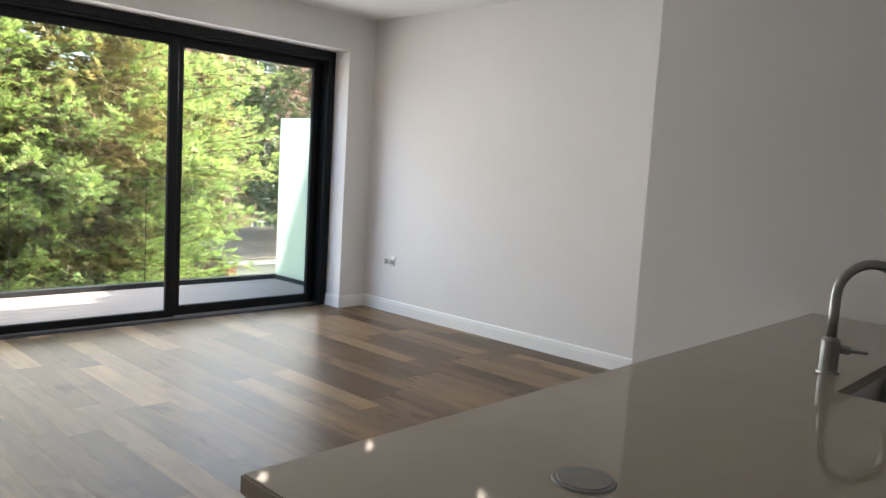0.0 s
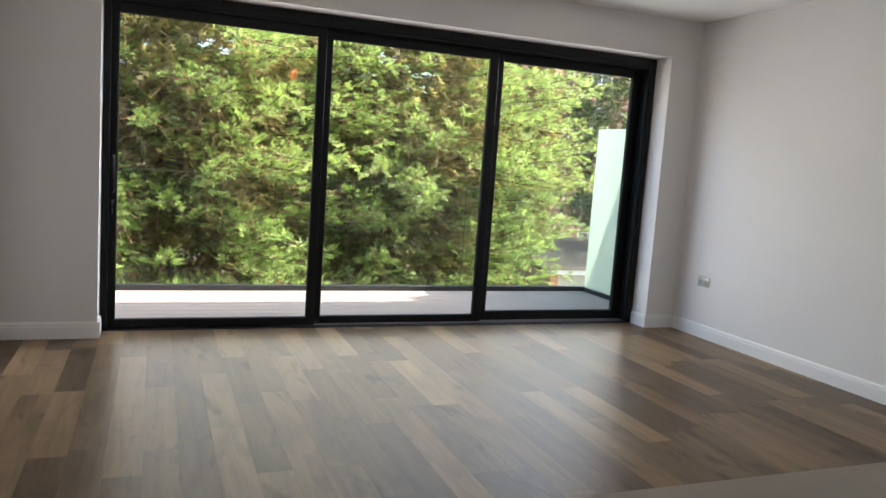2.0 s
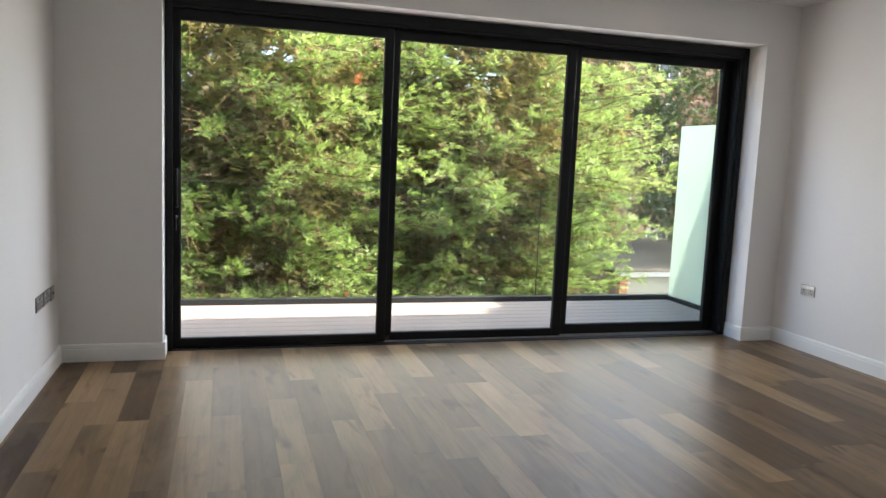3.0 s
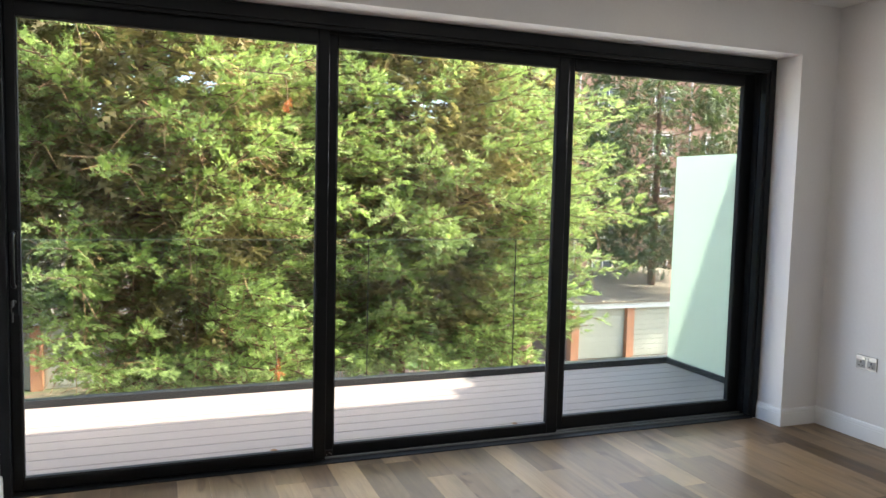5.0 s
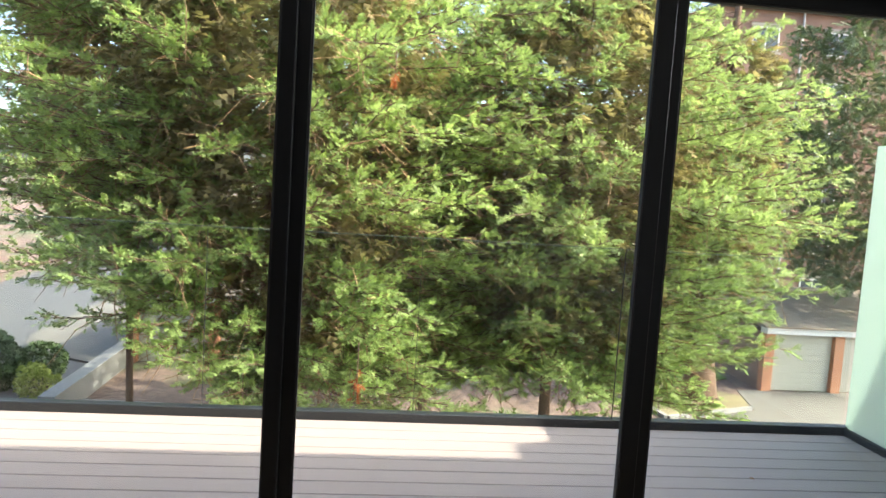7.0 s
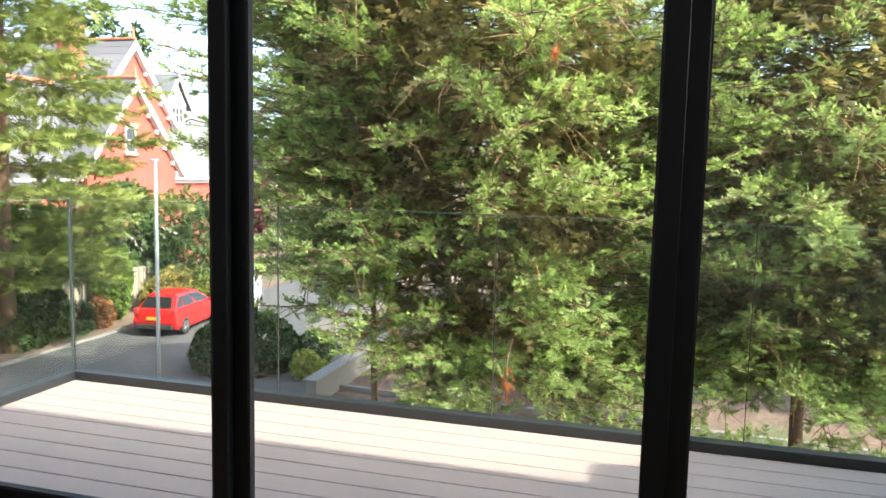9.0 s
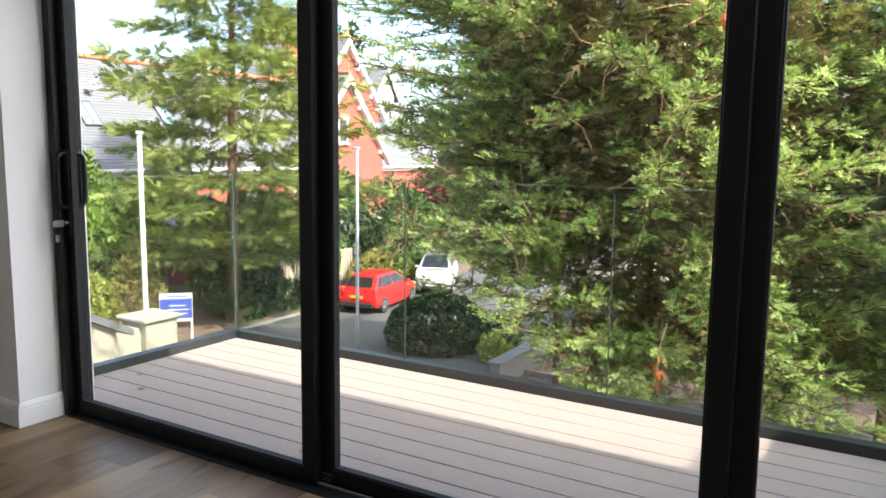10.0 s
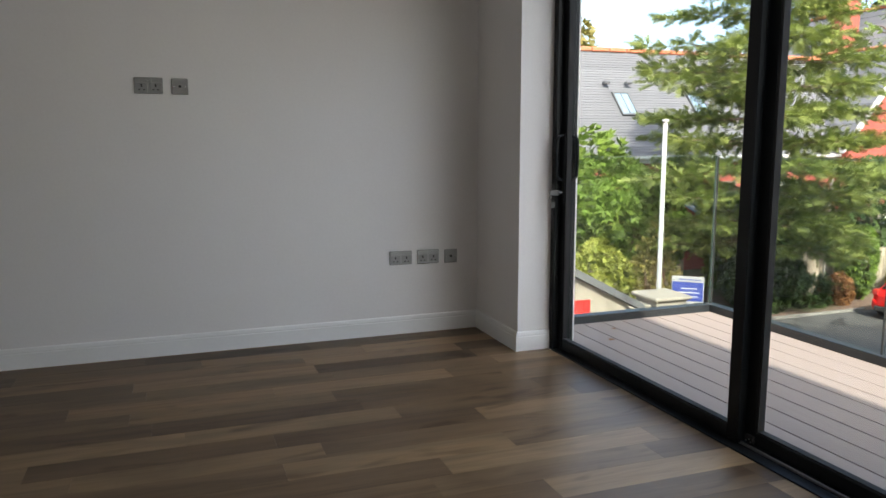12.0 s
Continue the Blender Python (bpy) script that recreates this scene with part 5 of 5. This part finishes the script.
def conservatory():
    ob = thing("conservatory", "white-framed conservatory with a bluish glass roof", "conservatory")
    x0, x1, y0, y1 = -24.8, -19.4, -24.6, -21.4
    for k in range(8):
        xx = x0 + (x1 - x0) * k / 7
        part("post", boxes((xx - 0.06, y1 - 0.12, G + 0.6, xx + 0.06, y1, -2.6)), WHITEWOOD, ob)
    part("plinth", boxes((x0, y1 - 0.2, G, x1, y1 + 0.02, G + 0.6)), REDBRICK, ob)
    part("glazing", boxes((x0, y1 - 0.08, G + 0.6, x1, y1 - 0.05, -2.6)), WINDOWDARK, ob)
    part("eaves_beam", boxes((x0 - 0.1, y1 - 0.15, -2.6, x1 + 0.1, y1 + 0.1, -2.4), bevel=0.02), WHITEWOOD, ob)
    bm = bmesh.new()
    prism(bm, [(y1 + 0.1, -2.4), (y1 + 0.1, -2.34), (y0, -1.2), (y0, -1.3)], "x", x0 - 0.1, x1 + 0.1)
    part("glass_roof", bm, SKYGLASS, ob, "bluish glass roof")
    for k in range(8):
        xx = x0 + (x1 - x0) * k / 7
        bm = bmesh.new()
        prism(bm, [(y1 + 0.12, -2.33), (y1 + 0.12, -2.27), (y0, -1.12), (y0, -1.18)], "x", xx - 0.03, xx + 0.03)
        part("glazing_bar", bm, WHITEWOOD, ob)


conservatory()


def outbuilding():
    ob = thing("outbuilding", "small white rendered outbuilding with a dark verge and red door", "outbuilding")
    y1, y0, xr, ze, xa, za = -12.0, -15.5, -8.9, -2.95, -4.6, -0.75
    bm = bmesh.new()
    prism(bm, [(xr, G), (2 * xa - xr, G), (2 * xa - xr, ze), (xa, za), (xr, ze)], "y", y0, y1)
    part("wall", bm, STONE, ob, "pale rendered wall")
    for s in (-1, 1):
        ex = xa + s * (xa - xr + 0.35) * -1
        e0 = ze - 0.18
        bm = bmesh.new()
        prism(bm, [(xa, za + 0.02), (ex, e0 + 0.02), (ex, e0 + 0.20), (xa, za + 0.24)], "y", y0 - 0.2, y1 + 0.18)
        part("roof", bm, LEADROOF, ob, "dark tiled roof with a deep verge")
    d = part("door", boxes((-7.75, y1, G, -6.85, y1 + 0.05, -2.72), bevel=0.006), LIGHTRED, ob, "red boarded door")
    for k in range(5):
        part("board", boxes((-7.72 + 0.175 * k, y1 + 0.05, G + 0.04, -7.72 + 0.175 * k + 0.16, y1 + 0.065, -2.76)), LIGHTRED, d)


outbuilding()


def stone_wall():
    w = tagged(new("wall_stone"), "pale stone boundary wall with square piers", "wall", kind="structure")
    part("pier", boxes((-11.4, -13.9, G, -10.4, -12.9, -3.18), bevel=0.03), STONE, w)
    part("coping", boxes((-11.5, -14.0, -3.18, -10.3, -12.8, -3.07), bevel=0.03), STONE, w)
    part("wall_run", boxes((-10.4, -13.6, G, -9.0, -13.1, -3.3), bevel=0.02), STONE, w)


stone_wall()


def fence_run(a, b, height, label):
    ob = tagged(new("fence"), label, "fence")
    a, b = Vector(a), Vector(b)
    d = (b - a).normalized()
    L = (b - a).length
    n = int(L / 0.16)
    bm = bmesh.new()
    box(bm, 0.0, -0.01, 0.05, 0.145, 0.01, height, bevel=0.004)
    me = bpy.data.meshes.new("board")
    bm.to_mesh(me)
    bm.free()
    me.materials.append(FENCE)
    rz = math.degrees(math.atan2(d.y, d.x))
    for i in range(n):
        o = new("board", me)
        o.parent = ob
        p = a + d * (i * 0.16)
        o.matrix_basis = pose(p.x, p.y, G, 0, 0, rz)
    for i in range(int(L / 1.85) + 1):
        p = a + d * (i * 1.85)
        q = part("post", boxes((-0.05, -0.11, 0, 0.05, -0.01, height + 0.12), bevel=0.006), KERB, ob, "concrete fence post")
        q.matrix_basis = pose(p.x, p.y, G, 0, 0, rz)


fence_run((-10.0, -18.9), (-16.0, -18.9), 1.7, "weathered close-boarded fence behind the shrubs")
fence_run((-18.5, -18.6), (-26.5, -18.2), 1.8, "weathered close-boarded fence beside the driveway")


def pole(name, label, x, y, top, r, cap):
    ob = thing(name, label, "pole", at=(x, y, G))
    bm = bmesh.new()
    tube(bm, [(0, 0, 0), (0, 0, 1.0), (0, 0, top - G)], [r * 1.2, r, r * 0.8], 14)
    part("column", bm, POLE, ob, smooth=True)
    bm = bmesh.new()
    if cap:
        cyl(bm, (0, 0, top - G), (0, 0, top - G + 0.06), r * 1.4, r * 1.1, 14)
        box(bm, -0.11, -0.025, top - G - 0.015, 0.11, 0.025, top - G + 0.02, bevel=0.008)
    else:
        box(bm, -0.12, -0.05, top - G, 0.22, 0.05, top - G + 0.07, bevel=0.02)
    part("cap", bm, POLE, ob)
    bm = bmesh.new()
    cyl(bm, (0, 0, 0.0), (0, 0, 0.05), r * 2.2, r * 2.0, 14)
    part("foot", bm, POLE, ob)


pole("flagpole", "tall white pole with a small cap", -11.25, -14.0, 1.70, 0.075, True)
pole("lamp_post", "slender pale grey lamp post beside the driveway", -16.1, -10.45, 1.36, 0.055, False)


def sign_board():
    ob = thing("sign_board", "blue and white estate sign board on posts", "sign", at=(-12.5, -14.3, G))
    for dx in (-0.42, 0.42):
        part("post", boxes((dx - 0.03, -0.08, 0, dx + 0.03, -0.02, 2.05)), WHITEWOOD, ob)
    part("board", boxes((-0.46, -0.02, 1.25, 0.46, 0.012, 2.1), bevel=0.004), POLE, ob)
    part("field", boxes((-0.44, 0.012, 1.36, 0.44, 0.018, 1.93)), BLUE, ob, "blue lettering field")
    for z, w in ((1.99, 0.36), (1.72, 0.26), (1.60, 0.34), (1.48, 0.30)):
        part("line", boxes((-w, 0.018, z, w * 0.7, 0.021, z + 0.03)), BLUE if z > 1.9 else WHITEWOOD, ob)
    ob.rotation_euler = (0, 0, radians(-42))


sign_board()


def car(label, x, y, heading, paint, tall=1.0, front=False):
    """A five-door hatchback, nose towards +x before it is turned."""
    ob = thing("car", label, "car")
    k = tall
    st = [(-1.95, 0.50, 0.78, 0.78, 0.60, 0.60), (-1.88, 0.30, 0.84, 0.95 * k, 0.80, 0.66), (-1.55, 0.22, 0.85, 1.00 * k, 0.84, 0.70), (-0.9, 0.20, 0.86, 0.98 * k, 0.85, 0.72),
          (0.0, 0.20, 0.86, 0.95 * k, 0.86, 0.74), (0.75, 0.20, 0.86, 0.93 * k, 0.86, 0.76), (1.35, 0.22, 0.85, 0.86 * k, 0.84, 0.74), (1.80, 0.28, 0.78, 0.72 * k, 0.76, 0.66), (2.00, 0.42, 0.60, 0.58 * k, 0.62, 0.56)]
    bm = bmesh.new()
    rings = []
    for sx, zlo, w, zb, w2, w3 in st:
        pts = [(-w * 0.9, zlo), (-w, zlo + 0.15), (-w2 * 0.99, zb * 0.72), (-w2 * 0.95, zb), (-w3 * 0.9, zb + 0.03), (w3 * 0.9, zb + 0.03), (w2 * 0.95, zb), (w2 * 0.99, zb * 0.72), (w, zlo + 0.15), (w * 0.9, zlo)]
        rings.append([bm.verts.new((sx, u, v)) for u, v in pts])
    for a, b in zip(rings, rings[1:]):
        for i in range(10):
            bm.faces.new((a[i], a[(i + 1) % 10], b[(i + 1) % 10], b[i]))
    bm.faces.new(rings[0])
    bm.faces.new(list(reversed(rings[-1])))
    bmesh.ops.recalc_face_normals(bm, faces=bm.faces[:])
    body = part("body", bm, paint, ob, smooth=False)
    zr = 1.47 * k
    # cabin: roof skin and pillars, with glass set in
    lo = [(-1.86, 0.70), (1.12, 0.74)]
    hi = [(-1.30, 0.53), (0.18, 0.56)]
    zb = 0.97 * k
    bm = bmesh.new()
    vs = [bm.verts.new(v) for v in ((lo[0][0], -lo[0][1], zb), (lo[0][0], lo[0][1], zb), (lo[1][0], lo[1][1], zb - 0.02), (lo[1][0], -lo[1][1], zb - 0.02),
                                    (hi[0][0], -hi[0][1], zr), (hi[0][0], hi[0][1], zr), (hi[1][0], hi[1][1], zr - 0.01), (hi[1][0], -hi[1][1], zr - 0.01))]
    for f in ((4, 5, 6, 7), (0, 1, 5, 4), (1, 2, 6, 5), (2, 3, 7, 6), (3, 0, 4, 7)):
        bm.faces.new([vs[i] for i in f])
    bmesh.ops.bevel(bm, geom=[e for e in bm.edges], offset=0.05, segments=2, affect="EDGES")
    bmesh.ops.recalc_face_normals(bm, faces=bm.faces[:])
    part("roof", bm, paint, ob)
    def quad(pts, off):
        b_ = bmesh.new()
        p = [Vector(q) for q in pts]
        nn = (p[1] - p[0]).cross(p[3] - p[0]).normalized() * off
        a_ = [b_.verts.new(q + nn) for q in p]
        c_ = [b_.verts.new(q - nn) for q in p]
        b_.faces.new(a_)
        b_.faces.new(list(reversed(c_)))
        for i in range(4):
            b_.faces.new((a_[i], c_[i], c_[(i + 1) % 4], a_[(i + 1) % 4]))
        return b_
    def lerp(p, q, t):
        return tuple(p[i] + (q[i] - p[i]) * t for i in range(3))
    for s in (-1, 1):
        A, B = (lo[0][0] + 0.1, s * (lo[0][1] - 0.005), zb + 0.03), (lo[1][0] - 0.12, s * (lo[1][1] - 0.012), zb + 0.02)
        C, D = (hi[1][0] + 0.02, s * (hi[1][1] + 0.035), zr - 0.09), (hi[0][0] + 0.05, s * (hi[0][1] + 0.035), zr - 0.09)
        for t0, t1 in ((0.06, 0.22), (0.25, 0.56), (0.60, 0.97)):
            part("side_window", quad([lerp(A, B, t0), lerp(A, B, t1), lerp(D, C, t1), lerp(D, C, t0)], 0.014), CARGLASS, ob)
        bm = boxes((0.72, s * 0.86 - 0.07, 0.93 * k, 0.88, s * 0.86 + 0.07, 1.05 * k), bevel=0.03)
        part("mirror", bm, paint, ob)
        for wx in (-1.22, 1.27):
            bm = bmesh.new()
            cyl(bm, (wx, s * 0.66, 0.31), (wx, s * 0.86, 0.31), 0.31, n=24)
            tyre = part("wheel", bm, RUBBER, ob)
            bm = bmesh.new()
            cyl(bm, (wx, s * 0.855, 0.31), (wx, s * 0.872, 0.31), 0.205, n=20)
            for q in range(5):
                a = 2 * math.pi * q / 5
                cyl(bm, (wx, s * 0.875, 0.31), (wx + 0.19 * math.cos(a), s * 0.875, 0.31 + 0.19 * math.sin(a)), 0.03, n=6)
            part("rim", bm, STEEL, tyre, "alloy rim")
        part("tail_lamp", boxes((-1.93, s * 0.70 - 0.10, 0.80 * k, -1.72, s * 0.70 + 0.12, 1.02 * k), bevel=0.03), LIGHTRED, ob, "red tail lamp")
        part("headlamp", boxes((1.66, s * 0.60 - 0.13, 0.60 * k, 1.93, s * 0.60 + 0.13, 0.76 * k), bevel=0.04), LIGHTCLEAR, ob, "clear headlamp")
    part("rear_window", quad([(-1.795, -0.58, zb + 0.06), (-1.795, 0.58, zb + 0.06), (-1.50, 0.47, zr - 0.08), (-1.50, -0.47, zr - 0.08)], 0.016), CARGLASS, ob)
    part("windscreen", quad([(1.03, -0.62, zb + 0.02), (1.03, 0.62, zb + 0.02), (0.30, 0.50, zr - 0.07), (0.30, -0.50, zr - 0.07)], 0.02), CARGLASS, ob)
    part("number_plate", boxes((-1.985, -0.26, 0.62, -1.955, 0.26, 0.73)), PLATEY, ob, "yellow number plate")
    part("bumper", boxes((-2.0, -0.70, 0.28, -1.90, 0.70, 0.46), bevel=0.03), RUBBER, ob)
    part("grille", boxes((1.90, -0.42, 0.30, 2.02, 0.42, 0.52), bevel=0.03), RUBBER, ob)
    part("front_plate", boxes((2.0, -0.26, 0.42, 2.03, 0.26, 0.52)), POLE if not front else PLATEY, ob)
    ob.matrix_basis = pose(x, y, G + 0.02, 0, 0, heading)
    return ob


car("bright red five-door hatchback parked on the driveway", -22.7, -14.35, 188, REDPAINT)
car("white car parked facing the flats beyond the red one", -27.4, -14.5, 25, WHITEPAINT, 1.12)


def dry_leaf(x, y, turn, size):
    """A curled dead leaf on the deck boards."""
    bm = bmesh.new()
    n = 6
    rows = []
    for i in range(n + 1):
        t = i / n
        w = 0.42 * math.sin(math.pi * min(1, t * 0.95 + 0.03)) + 0.01
        rows.append([bm.verts.new((size * (t - 0.5), size * w * s_, size * (0.10 + 0.35 * abs(s_) * w + 0.25 * (t - 0.5) ** 2))) for s_ in (-1, 0, 1)])
    for p, q in zip(rows, rows[1:]):
        for k in range(2):
            bm.faces.new((p[k], q[k], q[k + 1], p[k + 1]))
    lo = min(v.co.z for v in bm.verts)
    bmesh.ops.translate(bm, vec=(0, 0, -lo), verts=bm.verts[:])
    ob = tagged(link("dry_leaf", bm, BROWNLEAF), "curled brown dead leaf on the deck boards", "leaf", "dry leaves")
    ob.matrix_basis = pose(x, y, 0.0125, 0, 0, turn)


for lx, ly, lt, ls in ((-0.62, 0.03, 20, 0.05), (-0.78, -0.2, 110, 0.035), (-0.45, 1.30, 70, 0.045), (-0.5, 2.82, 10, 0.05), (-0.95, 3.9, 50, 0.03)):
    dry_leaf(lx, ly, lt, ls)

# ---- floor planks ----
def floor():
    base = tagged(link("floor", boxes((-0.195, YL, -0.12, XB, YR, -0.006)), GAP), "wood-effect plank floor in mixed brown and grey tones", "floor", kind="structure")
    rng = random.Random(11)
    W, L = 0.1524, 0.914
    meshes = {}
    def plank_mesh(length, width):
        key = (round(length, 3), round(width, 3))
        if key not in meshes:
            bm = bmesh.new()
            g = 0.00015
            b = 0.0003
            x0, x1, y0, y1 = g, length - g, g, width - g
            lo = [bm.verts.new(v) for v in ((x0, y0, -0.006), (x1, y0, -0.006), (x1, y1, -0.006), (x0, y1, -0.006))]
            mi = [bm.verts.new(v) for v in ((x0, y0, -b * 0.5), (x1, y0, -b * 0.5), (x1, y1, -b * 0.5), (x0, y1, -b * 0.5))]
            hi = [bm.verts.new(v) for v in ((x0 + b, y0 + b, 0), (x1 - b, y0 + b, 0), (x1 - b, y1 - b, 0), (x0 + b, y1 - b, 0))]
            for a, c in ((lo, mi), (mi, hi)):
                for k in range(4):
                    bm.faces.new((a[k], a[(k + 1) % 4], c[(k + 1) % 4], c[k]))
            bm.faces.new(hi)
            me = bpy.data.meshes.new("plank")
            bm.to_mesh(me)
            bm.free()
            me.materials.append(PLANK)
            meshes[key] = me
        return meshes[key]
    y = -0.742
    while y < YR - 0.001:
        lo, hi = max(y, YL), min(y + W, YR)
        x = -0.195 - rng.uniform(0.05, 0.86)
        while x < XB:
            a, b = max(x, -0.195), min(x + L, XB)
            if y > YK:
                b = min(b, XN)
            if b - a > 0.03:
                ob = new("plank", plank_mesh(b - a, hi - lo))
                ob.parent = base
                ob.location = (a, lo, 0)
            x += L
        y += W


floor()


def deck():
    base = tagged(new("decking"), "pale grey composite deck boards on the balcony", "decking", kind="structure")
    W = 0.1465
    x = BX + 0.039
    me = bpy.data.meshes.new("board")
    bm = bmesh.new()
    box(bm, 0.0033, 0, -0.025, W - 0.0033, BY1 - BY0 - 0.07, 0, bevel=0.0025)
    bm.to_mesh(me)
    bm.free()
    me.materials.append(DECK)
    while x + W < XO + 0.002:
        ob = new("board", me)
        ob.parent = base
        ob.location = (x, BY0 + 0.037, 0.012)
        x += W


deck()
